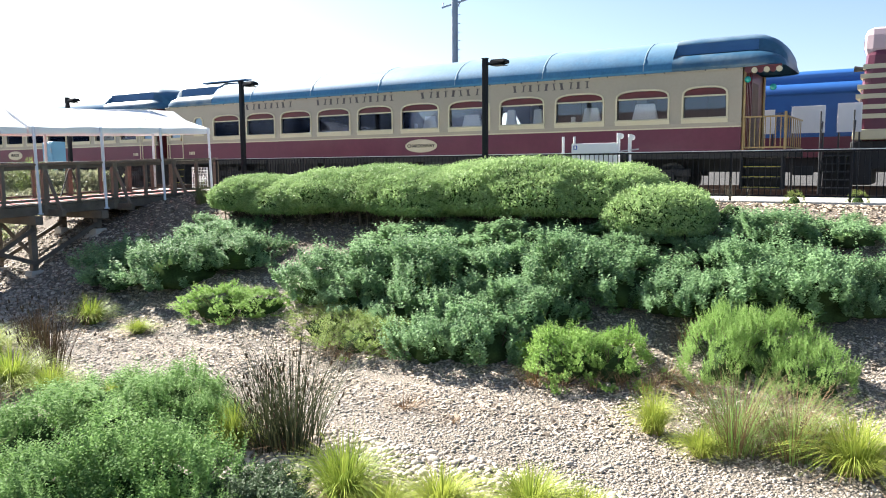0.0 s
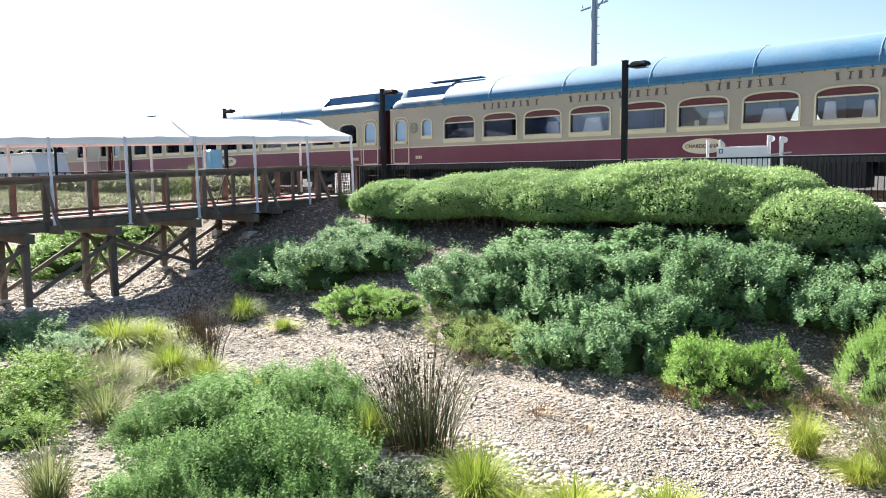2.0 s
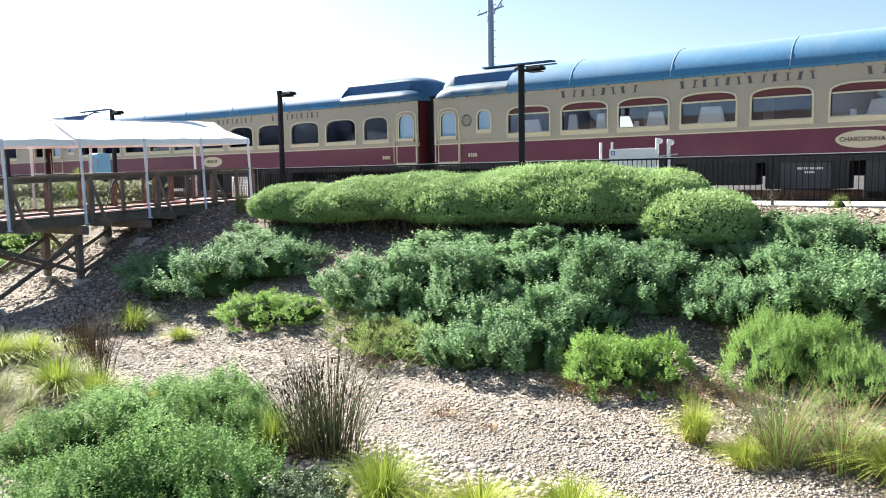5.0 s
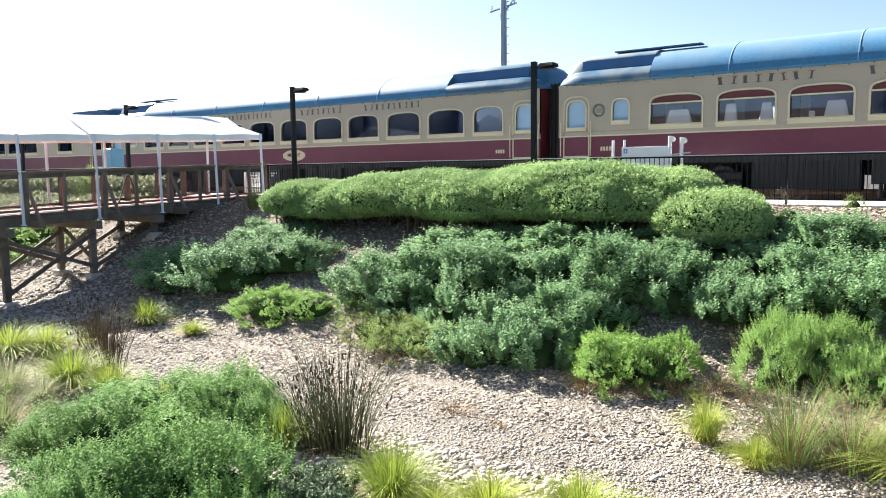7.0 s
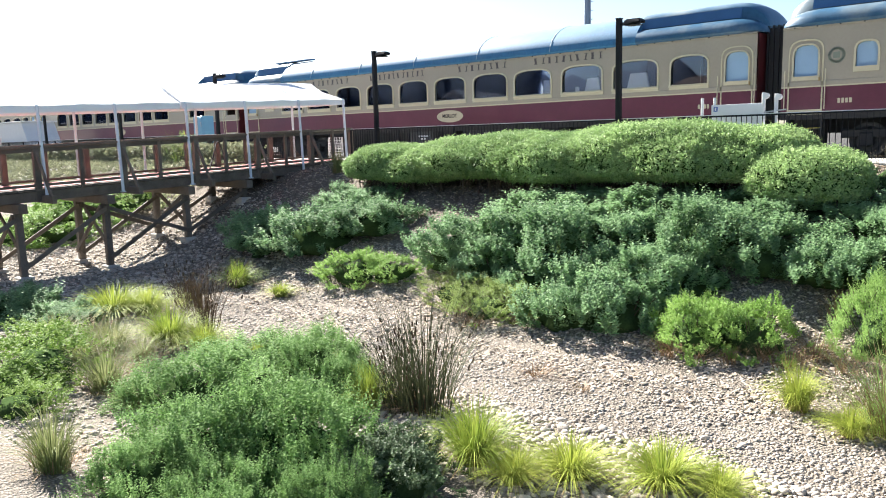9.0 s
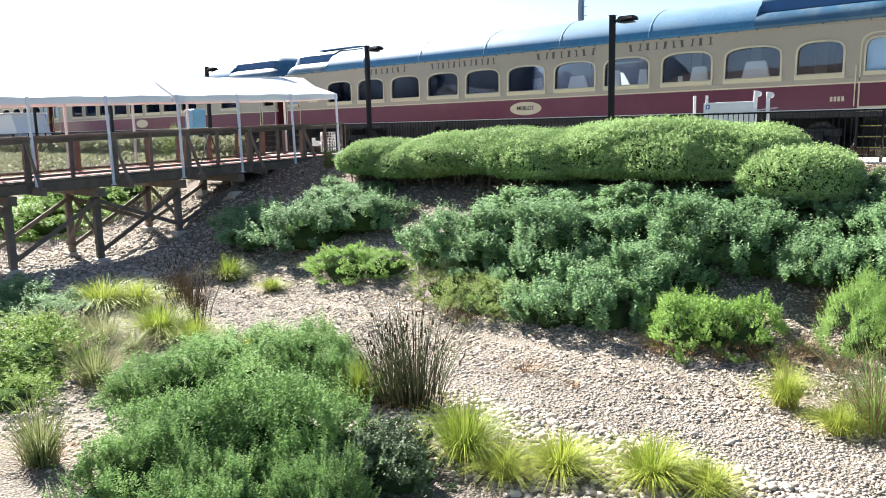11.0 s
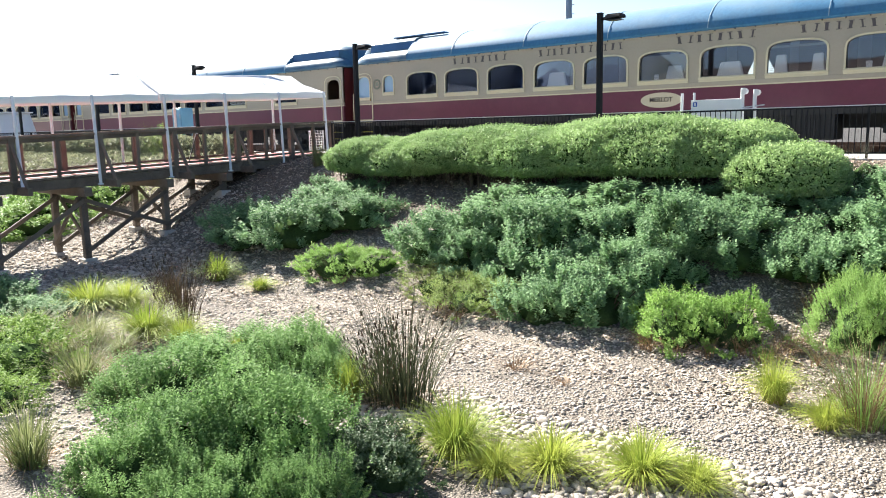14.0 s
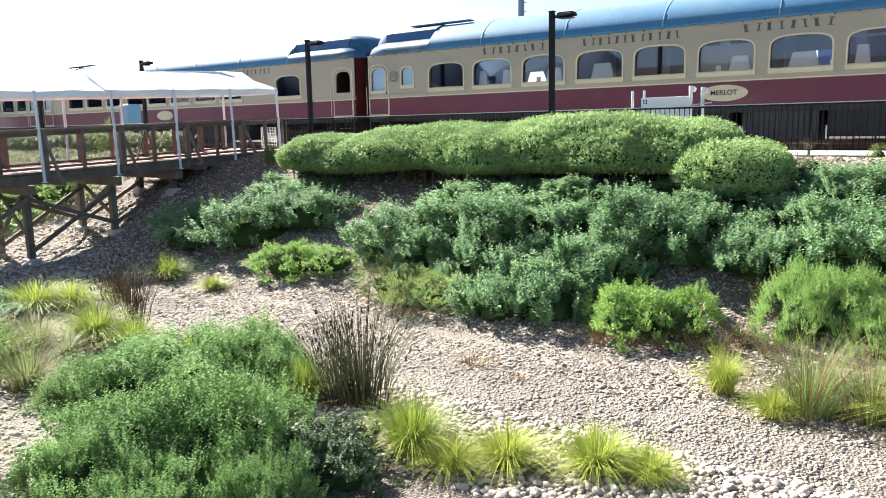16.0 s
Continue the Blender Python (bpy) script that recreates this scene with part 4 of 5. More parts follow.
for x, top in ((-10.05, 3.86), (-19.15, 3.87), (-28.85, 3.84), (-37.6, 3.84), (-46.9, 3.84)):
    lamp_post(x, 18.0, top)


def railing(x0, x1, y, posts=2.4):
    t = empty("platform_railing", pose((x0 + x1) / 2, y, 0.25), "black metal picket railing along the platform edge", "railing")
    c = (x0 + x1) / 2
    part("top_rail", bx(x0 - c, x1 - c, -0.03, 0.03, 1.06, 1.1, 0.006), BLACKMETAL, t)
    # White strip stands in for sunlight glinting along the top rail.
    part("top_rail_glint", bx(x0 - c, x1 - c, -0.025, 0.025, 1.102, 1.118), WHITE, t, "white strip painted as the rail's sunlit glint")
    part("bottom_rail", bx(x0 - c, x1 - c, -0.02, 0.02, 0.1, 0.13), BLACKMETAL, t)
    x = x0
    k = 0
    pk = bx(-0.008, 0.008, -0.008, 0.008, 0.13, 1.06)
    first = None
    while x <= x1:
        if k % 20 == 0:
            part("rail_post", bx(x - c - 0.025, x - c + 0.025, -0.025, 0.025, 0, 1.06), BLACKMETAL, t)
        elif first is None:
            first = part("picket", pk, BLACKMETAL, t, "", pose(x - c, 0, 0))
        else:
            ob = new("picket", first.data)
            ob.parent, ob.location = t, (x - c, 0, 0)
        x += 0.12
        k += 1


railing(-20.6, 2.0, 18.12)
railing(-58, -24.0, 18.12)


def wheelchair_lift():
    t = empty("wheelchair_lift", pose(-7.28, 18.75, 0.2), "white boarding lift with upright posts and a blue sign", "wheelchair lift")
    pn = part("side_panel", bx(-0.62, 0.6, -0.03, 0.03, 0.85, 1.42, 0.01), WHITE, t)
    part("sign", bx(-0.56, -0.46, -0.036, -0.03, 1.26, 1.37), SIGNBLUE, pn, "small blue access sign")
    part("sign_figure", bx(-0.53, -0.49, -0.04, -0.036, 1.28, 1.35), WHITE, pn)
    for x, z, r in ((-0.86, 1.6, 0.035), (-0.55, 1.6, 0.03), (0.63, 1.66, 0.045), (0.92, 1.62, 0.045)):
        q = part("upright", one(tube, (x, 0, 0), (x, 0, z), r, seg=12), WHITE, t)
        if r > 0.04:
            part("pulley", one(tube, (x + 0.05, -0.06, z - 0.08), (x + 0.05, 0.06, z - 0.08), 0.07, seg=16), WHITE, q)
    part("base", bx(-0.9, 0.95, -0.1, 1.0, 0.02, 0.12, 0.02), STEEL, t)
    part("latch", one(beam, (0.65, -0.02, 1.2), (1.15, -0.02, 1.25), 0.03, 0.03), STEEL, t)


SIGNBLUE = mat("sign_blue", (0.02, 0.08, 0.35), 0.4)
wheelchair_lift()


def pole():
    t = empty("utility_pole", pose(-24.4, 40, -0.02), "tall grey steel utility pole with crossarm", "utility pole")
    part("shaft", one(tube, (0, 0, 0), (0, 0, 15), 0.24, 0.15, 14), POLEGREY, t)
    part("crossarm", one(beam, (-0.9, 0, 10.55), (0.9, 0, 10.85), 0.08, 0.08), POLEGREY, t)
    for x in (-0.8, 0.75):
        part("insulator", one(tube, (x, 0, 10.75 + x * 0.1), (x, 0, 10.95 + x * 0.1), 0.05, seg=8), WHITE, t)
    part("bracket", one(beam, (0, 0, 10.3), (0.9, 0, 11.3), 0.05, 0.05), POLEGREY, t)
    for k in range(14):
        part("step_bolt", bx(0.2, 0.38, -0.02, 0.02, 5 + k * 0.5, 5.03 + k * 0.5), POLEGREY, t)
    part("conduit", one(tube, (0.27, -0.1, 0), (0.24, -0.1, 11), 0.04, seg=8), POLEGREY, t)


pole()


def wire_basket():
    """An open roll of pale wire mesh standing on the platform."""
    t = empty("wire_basket", pose(-22.2, 18.75, 0.25), "pale upright wire mesh basket at the end of the footbridge", "wire basket")
    for k in range(9):
        z = 0.02 + k * 0.1
        bm = bmesh.new()
        for i in range(16):
            a, b = 2 * math.pi * i / 16, 2 * math.pi * (i + 1) / 16
            tube(bm, (0.27 * math.cos(a), 0.27 * math.sin(a), z), (0.27 * math.cos(b), 0.27 * math.sin(b), z), 0.009, seg=5)
        part("hoop", bm, WHITE, t)
    for i in range(16):
        a = 2 * math.pi * i / 16
        part("upright_wire", one(tube, (0.27 * math.cos(a), 0.27 * math.sin(a), 0), (0.27 * math.cos(a + 0.25), 0.27 * math.sin(a + 0.25), 0.84), 0.008, seg=5), WHITE, t)


wire_basket()


def sandwich_board():
    t = empty("sandwich_board", pose(-22.6, 14.05, dz(14.05) + 0.012, 0, 0, -30), "black folding sandwich board on the footbridge deck", "sign board")
    for s in (-1, 1):
        bm = bmesh.new()
        beam(bm, (0, s * 0.3, 0), (0, s * 0.02, 0.88), 0.55, 0.025, 0.004)
        part("board", bm, UNDER, t)
    part("hinge", one(tube, (-0.25, 0, 0.88), (0.25, 0, 0.88), 0.02, seg=8), STEEL, t)


sandwich_board()


def blue_cabinet():
    t = empty("utility_cabinet", pose(-32.1, 19.3, 0.25), "blue metal cabinet on a stand on the platform", "cabinet")
    part("cabinet_body", bx(-0.37, 0.37, -0.3, 0.3, 1.0, 1.98, 0.03), CABBLUE, t)
    for x0, x1 in ((-0.34, -0.01), (0.01, 0.34)):
        d = part("cabinet_door", bx(x0, x1, -0.325, -0.303, 1.06, 1.92, 0.008), CABBLUE, t)
        part("handle", bx((x0 + x1) / 2 + 0.12, (x0 + x1) / 2 + 0.15, -0.35, -0.325, 1.5, 1.7), STEEL, d)
    for x in (-0.31, 0.31):
        for y in (-0.22, 0.22):
            part("leg", bx(x - 0.04, x + 0.04, y - 0.04, y + 0.04, 0, 1.0), CABBLUE, t)


CABBLUE = mat("sky_blue_paint", (0.16, 0.36, 0.52), 0.45, var=0.1, scale=3)
blue_cabinet()


def kiosk():
    t = empty("kiosk", pose(-54.6, 19.2, 0.25), "white kiosk with a sloping blue-grey end on the platform", "kiosk")
    bm = bx(-4.5, 4.4, -0.8, 1.2, 0, 2.3, 0.04)
    for v in bm.verts:
        if v.co.x > 3.5 and v.co.z > 2:
            v.co.x -= 1.4
    part("kiosk_body", bm, WHITE, t)
    part("counter", bx(-4.0, 3.0, -0.95, -0.82, 1.0, 1.06, 0.01), STEEL, t)
    part("roof_edge", bx(-4.6, 3.2, -0.9, 1.3, 2.31, 2.38, 0.01), WHITE, t)


kiosk()


def parked_right():
    """A blue car and a striped locomotive on the tracks behind."""
    t = empty("parked_coach", pose(4.5, 33.1, RAIL), "blue parked railway car with white lettering", "railway car")
    part("side", down(bx(-11, 11, -1.5, 1.5, 1.3, 2.05)), MAROON, t, "maroon lower side")
    part("side", down(bx(-11, 11, -1.5, 1.5, 2.05, 3.65)), BRIGHTBLUE, t, "bright blue upper side")
    part("roof", roof_piece(-11, 11, "clere", 0.8, 0.8), BRIGHTBLUE, t)
    part("underframe", down(bx(-10.8, 10.8, -1.2, 1.2, 0.75, 1.29)), UNDER, t)
    letter_bars("lettering", 4, -6.0, -4.4, -1.51, 3.1, 0.36, WHITE, t, "white lettering")
    letter_bars("lettering", 6, -3.9, -1.6, -1.51, 3.1, 0.36, WHITE, t, "white lettering")
    for k in range(6):
        x = -9.6 + k * 2.1
        w = part("window", down(bx(x, x + 1.2, -1.52, -1.49, 2.3, 3.0)), GLASS, t)
        part("window_frame", down(one(ring, loop(x, x + 1.2, 2.3, 3.0, 0.05), -1.53, -1.5, 0.04)), BRIGHTBLUE, w)
    t = empty("locomotive", pose(5.35, 28.32, RAIL), "red locomotive nose with cream stripes", "locomotive")
    bm = bx(-7.4, 7, -1.5, 1.5, 1.75, 4.55, 0.25)
    for v in bm.verts:
        if v.co.x < -6.8 and v.co.z > 3.3:
            v.co.x += (v.co.z - 3.3) * 0.22
    part("hood", down(bm), MAROON, t)
    for k, z in enumerate((2.42, 2.7, 3.02, 3.3, 3.62, 3.9)):
        st = bx(-7.403 + max(0, (z + 0.14 - 3.3) * 0.22), 6.5, -1.506, 1.506, z, z + 0.14, 0.003)
        part("stripe", down(st), PALE, t, "cream stripe")
    part("band", down(bx(-7.45, 7.05, -1.53, 1.53, 1.78, 2.1, 0.03)), PALE, t, "cream lower band")
    cab = part("cab", down(bx(-7.25, -3.6, -1.46, 1.46, 4.25, 5.15, 0.25)), CABPALE, t, "pale pinkish cab front")
    part("windscreen", down(bx(-7.27, -7.2, -1.1, 1.1, 4.5, 4.8)), GLASS, cab)
    part("side_window", down(bx(-6.6, -5.4, -1.47, -1.43, 4.3, 4.65)), GLASS, cab)
    part("headlamp", down(one(tube, (-6.6, 0, 5.14), (-6.6, 0, 5.32), 0.25, seg=16)), UNDERGREY, t)
    part("horn", down(one(tube, (-7.0, -1.2, 3.9), (-7.5, -1.2, 3.95), 0.04, 0.09)), UNDERGREY, t)
    part("pilot", down(bx(-7.5, -6.9, -1.4, 1.4, 0.4, 1.74, 0.05)), UNDER, t)
    part("frame", down(bx(-7.2, 7, -1.3, 1.3, 0.9, 1.74)), UNDER, t)
    for x in (-5.2, -3.0, 4.0):
        for y in (-0.76, 0.76):
            part("wheel", down(one(tube, (x, y - 0.06, 0.66), (x, y + 0.06, 0.66), 0.46, seg=20)), UNDERGREY, t)
    # mobile boarding stair
    t = empty("boarding_stair", pose(-2.4, 25.75, 0.02), "dark steel boarding stair with thin rails", "stair")
    for k in range(5):
        part("tread", bx(-0.4, 0.4, -0.25 + k * 0.1, 0.05 + k * 0.1, 0.3 + k * 0.24, 0.34 + k * 0.24), UNDERGREY, t)
    for x in (-0.44, 0.44):
        part("stringer", one(beam, (x, -0.25, 0.1), (x, 0.45, 1.5), 0.04, 0.16), UNDER, t)
        part("handrail", one(tube, (x, -0.2, 0.02), (x, -0.2, 2.6), 0.022, seg=8), UNDERGREY, t)
        part("handrail", one(tube, (x, -0.2, 1.7), (x, 0.45, 2.5), 0.022, seg=8), UNDERGREY, t)
    part("landing", bx(-0.44, 0.44, 0.2, 0.5, 1.42, 1.5), UNDER, t)
    part("leg", bx(-0.4, 0.4, 0.42, 0.48, 0, 1.42), UNDER, t)
    for x0, x1, z0, z1 in ((-3.72, -2.78, 2.0, 2.82), (-2.45, -1.8, 2.0, 2.86), (-5.0, -4.2, 2.0, 2.75)):
        b = empty("notice_board", pose((x0 + x1) / 2, 26.05, -0.02), "plain white rectangular panel on posts", "panel", "white panels beside the track")
        w = (x1 - x0) / 2
        part("board", bx(-w, w, -0.02, 0.02, z0 + 0.02, z1 + 0.02, 0.005), WHITE, b)
        for x in (-w + 0.05, w - 0.05):
            part("post", bx(x - 0.025, x + 0.025, 0.02, 0.06, 0, z1), UNDERGREY, b)


CABPALE = mat("pale_pink_paint", (0.5, 0.38, 0.4), 0.4, var=0.1, scale=2)
BRIGHTBLUE = mat("bright_blue_paint", (0.015, 0.09, 0.3), 0.4, var=0.12, scale=2)
parked_right()
# ---- plants ----
rng = np.random.default_rng(7)


def leaf_mat(name, color, tip, rough=0.45, trans=0.3, spec=0.1):
    """Leaves that vary from leaf to leaf and from plant to plant."""
    m = bpy.data.materials.new(name)
    m.use_nodes = True
    n, l = m.node_tree.nodes, m.node_tree.links
    b = n["Principled BSDF"]
    b.inputs["Roughness"].default_value = rough
    b.inputs["Specular IOR Level"].default_value = spec
    g, oi, tc, nz = n.new("ShaderNodeNewGeometry"), n.new("ShaderNodeObjectInfo"), n.new("ShaderNodeTexCoord"), n.new("ShaderNodeTexNoise")
    nz.inputs["Scale"].default_value = 1.6
    l.new(tc.outputs["Object"], nz.inputs["Vector"])
    a1, a2 = n.new("ShaderNodeMath"), n.new("ShaderNodeMath")
    a1.operation, a1.inputs[1].default_value = "MULTIPLY_ADD", 0.55
    l.new(g.outputs["Random Per Island"], a1.inputs[0])
    l.new(nz.outputs["Fac"], a1.inputs[2])
    a2.operation, a2.inputs[1].default_value = "MULTIPLY_ADD", 0.35
    l.new(oi.outputs["Random"], a2.inputs[0])
    l.new(a1.outputs[0], a2.inputs[2])
    mr = n.new("ShaderNodeMapRange")
    mr.inputs["From Min"].default_value, mr.inputs["From Max"].default_value = 0.4, 1.35
    l.new(a2.outputs[0], mr.inputs["Value"])
    mx = n.new("ShaderNodeMix")
    mx.data_type = "RGBA"
    mx.inputs["A"].default_value, mx.inputs["B"].default_value = (*color, 1), (*tip, 1)
    l.new(mr.outputs[0], mx.inputs["Factor"])
    l.new(mx.outputs["Result"], b.inputs["Base Color"])
    t, ms = n.new("ShaderNodeBsdfTranslucent"), n.new("ShaderNodeMixShader")
    l.new(mx.outputs["Result"], t.inputs["Color"])
    ms.inputs[0].default_value = trans
    l.new(b.outputs[0], ms.inputs[1])
    l.new(t.outputs[0], ms.inputs[2])
    l.new(ms.outputs[0], n["Material Output"].inputs[0])
    return m


L_DARK = leaf_mat("blue_green_leaves", (0.09, 0.175, 0.08), (0.34, 0.51, 0.255), 0.6, 0.36, 0.08)
L_SPRIG = leaf_mat("green_sprig_leaves", (0.07, 0.145, 0.045), (0.25, 0.41, 0.13), 0.6, 0.3, 0.05)
L_HEDGE = leaf_mat("hedge_leaves", (0.12, 0.22, 0.075), (0.42, 0.56, 0.24), 0.5, 0.34, 0.08)
L_LIGHT = leaf_mat("light_green_leaves", (0.14, 0.26, 0.055), (0.36, 0.53, 0.15), 0.55, 0.3)
L_LEAFY = leaf_mat("broad_green_leaves", (0.085, 0.16, 0.035), (0.24, 0.36, 0.08), 0.55, 0.3, 0.04)
L_FEATHER = leaf_mat("feathery_green_leaves", (0.16, 0.27, 0.07), (0.35, 0.51, 0.17), 0.6, 0.35)
L_ROUND = leaf_mat("dark_glossy_leaves", (0.05, 0.09, 0.04), (0.13, 0.19, 0.09), 0.5, 0.2, 0.2)
L_BROWN = leaf_mat("brown_green_leaves", (0.17, 0.18, 0.06), (0.31, 0.43, 0.13), 0.6)
L_GRASS = leaf_mat("yellow_green_grass", (0.13, 0.22, 0.03), (0.43, 0.47, 0.10), 0.5, 0.32)
L_FOUNT = leaf_mat("grey_green_grass", (0.12, 0.17, 0.05), (0.34, 0.34, 0.18), 0.6, 0.3)
L_REED = leaf_mat("brown_green_reed", (0.02, 0.034, 0.017), (0.095, 0.105, 0.055), 0.65, 0.1)
L_RED = leaf_mat("red_brown_reed", (0.045, 0.038, 0.024), (0.11, 0.075, 0.048), 0.6, 0.1)
L_DRY = leaf_mat("dry_twigs", (0.16, 0.10, 0.06), (0.32, 0.22, 0.13), 0.8, 0.1)
L_GREY = leaf_mat("grey_dry_leaves", (0.12, 0.10, 0.08), (0.24, 0.22, 0.16), 0.8, 0.1)
L_IVY = leaf_mat("ivy_leaves", (0.08, 0.125, 0.06), (0.46, 0.47, 0.30), 0.5)
STEM = mat("woody_stems", (0.09, 0.065, 0.045), 0.85, var=0.3, scale=8)
# Dark matt colour that paints the shade between the leaves.
CORE = mat("painted_inner_shade", (0.045, 0.075, 0.028), 0.95, var=0.4, scale=5, fine=30, spec=0.0)


def unit(v):
    return v / np.maximum(np.linalg.norm(v, axis=-1, keepdims=True), 1e-9)


def bumps(dirs, seed, n=26, amp=0.22, sharp=14.0):
    """A lumpy radius for each direction."""
    r = np.random.default_rng(seed)
    c = unit(r.normal(size=(n, 3)) * (1, 1, 0.7) + (0, 0, 0.25))
    a = r.uniform(0.3, 1.0, n)
    d = dirs @ c.T
    return 1 - amp * 0.8 + amp * 1.6 * np.max(np.exp(sharp * (d - 1)) * a, axis=1)


def leaves_mesh(name, base, axis, per, length, width, stem_len, seed, tilt=0.9, droop=0.0):
    """Sprigs: per leaves up each axis from base. One quad a leaf."""
    r = np.random.default_rng(seed)
    n = len(base)
    k = (np.arange(per) + 0.6) / per
    pos = base[:, None, :] + axis[:, None, :] * (k[None, :, None] * stem_len[:, None, None])
    ref = unit(np.cross(axis, r.normal(size=(n, 3))))
    bi = np.cross(axis, ref)
    ang = np.arange(per) * 2.4 + r.uniform(0, 6.28, (n, 1)) + r.normal(0, 0.3, (n, per))
    side = np.cos(ang)[..., None] * ref[:, None, :] + np.sin(ang)[..., None] * bi[:, None, :]
    out = unit(side * tilt + axis[:, None, :] * (1.05 - 0.5 * tilt) + r.normal(0, 0.18, (n, per, 3)) - np.array((0, 0, droop)))
    wv = unit(np.cross(out, axis[:, None, :] + r.normal(0, 0.3, (n, per, 3))))
    ln = length * r.uniform(0.7, 1.25, (n, per, 1)) * (1.1 - 0.45 * k[None, :, None])
    wd = width * r.uniform(0.8, 1.2, (n, per, 1)) * (1.1 - 0.4 * k[None, :, None])
    a, b = pos, pos + out * ln * 0.5 + wv * wd * 0.5
    c, e = pos + out * ln, pos + out * ln * 0.5 - wv * wd * 0.5
    v = np.stack([a, b, c, e], axis=2).reshape(-1, 3)
    f = np.arange(len(v)).reshape(-1, 4)
    return fast_mesh(name, v, f)


def fast_mesh(name, v, f, smooth=False):
    me = bpy.data.meshes.new(name)
    me.vertices.add(len(v))
    me.vertices.foreach_set("co", np.asarray(v, np.float32).ravel())
    w = f.shape[1]
    me.loops.add(f.size)
    me.loops.foreach_set("vertex_index", f.ravel().astype(np.int32))
    me.polygons.add(len(f))
    me.polygons.foreach_set("loop_start", np.arange(0, f.size, w, dtype=np.int32))
    me.polygons.foreach_set("loop_total", np.full(len(f), w, np.int32))
    if smooth:
        me.polygons.foreach_set("use_smooth", np.ones(len(f), bool))
    me.update(calc_edges=True)
    me.validate()
    return me


def dome_dirs(n, seed, low=-0.25):
    r = np.random.default_rng(seed)
    z = r.uniform(low, 1, n)
    a = r.uniform(0, 2 * math.pi, n)
    s = np.sqrt(np.maximum(0, 1 - z * z))
    return np.stack([s * np.cos(a), s * np.sin(a), z], 1)


# Solid lump inside a shrub; its dark colour stands in for inner shade.
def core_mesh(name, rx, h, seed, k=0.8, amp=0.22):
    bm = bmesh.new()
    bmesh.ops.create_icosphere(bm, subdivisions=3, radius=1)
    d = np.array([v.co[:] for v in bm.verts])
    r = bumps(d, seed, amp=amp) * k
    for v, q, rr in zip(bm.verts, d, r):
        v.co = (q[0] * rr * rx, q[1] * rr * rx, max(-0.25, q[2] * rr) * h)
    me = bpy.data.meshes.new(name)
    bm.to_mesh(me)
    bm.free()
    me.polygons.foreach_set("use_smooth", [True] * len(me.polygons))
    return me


def stems_mesh(name, n, rx, h, seed):
    r = np.random.default_rng(seed)
    bm = bmesh.new()
    for _ in range(n):
        a, q = r.uniform(0, 6.28), r.uniform(0.5, 1.0)
        tube(bm, (0.08 * math.cos(a), 0.08 * math.sin(a), -0.12), (rx * 0.75 * q * math.cos(a), rx * 0.75 * q * math.sin(a), h * r.uniform(0.3, 0.7)), 0.016, 0.006, 5)
    me = bpy.data.meshes.new(name)
    bm.to_mesh(me)
    bm.free()
    return me


KINDS = {}


def shrub_kind(key, material, sprigs, per, length, width, stem, up, tilt, amp=0.25, variants=3, rx=0.85, h=0.8, spike=0.25, core=0.58, clumps=110):
    out = []
    for i in range(variants):
        seed = hash_of(key) + i
        q = np.random.default_rng(seed)
        d = dome_dirs(sprigs * 2, seed, -0.4)
        fine = bumps(d, seed + 77, n=clumps, amp=1.0, sharp=clumps * 0.8)
        fine = (fine - fine.min()) / (fine.max() - fine.min())
        keep = np.argsort(-(fine + q.uniform(0, 0.45, sprigs * 2)))[:sprigs]
        d, fine = d[keep], fine[keep]
        rr = bumps(d, seed, amp=amp) * q.uniform(0.86, 1.0, sprigs) * (0.82 + 0.3 * fine)
        base = d * rr[:, None] * (rx, rx, h)
        base[:, 2] = np.maximum(base[:, 2], -0.12 * h)
        ax = unit(d * (1, 1, 0.8) + (0, 0, up) + np.random.default_rng(seed + 5).normal(0, spike, (sprigs, 3)))
        sl = stem * np.random.default_rng(seed + 9).uniform(0.6, 1.5, sprigs) * np.where(np.arange(sprigs) % 11 == 0, 1.7, 1.0)
        fo = leaves_mesh("foliage", base, ax, per, length, width, sl, seed + 2, tilt)
        fo.materials.append(material)
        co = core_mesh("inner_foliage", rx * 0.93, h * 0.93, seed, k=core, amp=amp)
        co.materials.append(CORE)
        st = stems_mesh("stems", 9, rx, h, seed)
        st.materials.append(STEM)
        out.append((fo, co, st))
    KINDS[key] = (out, rx, h)


def hash_of(s):
    return sum(ord(c) * (i + 3) for i, c in enumerate(s)) % 1000


shrub_kind("dark", L_DARK, 1100, 13, 0.06, 0.037, 0.21, 2.2, 0.95, amp=0.5, variants=5, spike=0.16, core=0.66, clumps=70)
shrub_kind("sprig", L_SPRIG, 1500, 14, 0.036, 0.024, 0.2, 2.2, 0.95, amp=0.45, variants=4, spike=0.16, core=0.66, clumps=120)
shrub_kind("light", L_LIGHT, 1600, 9, 0.043, 0.023, 0.1, 0.9, 0.85, amp=0.34, variants=3, core=0.6, clumps=110)
shrub_kind("feather", L_FEATHER, 1600, 11, 0.045, 0.015, 0.15, 1.3, 0.6, amp=0.32, variants=3, core=0.55, clumps=110)
shrub_kind("roundleaf", L_ROUND, 2600, 9, 0.035, 0.027, 0.08, 0.5, 0.95, amp=0.25, variants=2, core=0.7, clumps=140)
shrub_kind("leafy", L_LEAFY, 500, 9, 0.06, 0.028, 0.12, 0.8, 0.95, amp=0.25, variants=2)
shrub_kind("browngreen", L_BROWN, 1100, 10, 0.045, 0.016, 0.14, 0.9, 0.8, amp=0.35, variants=3, core=0.5)
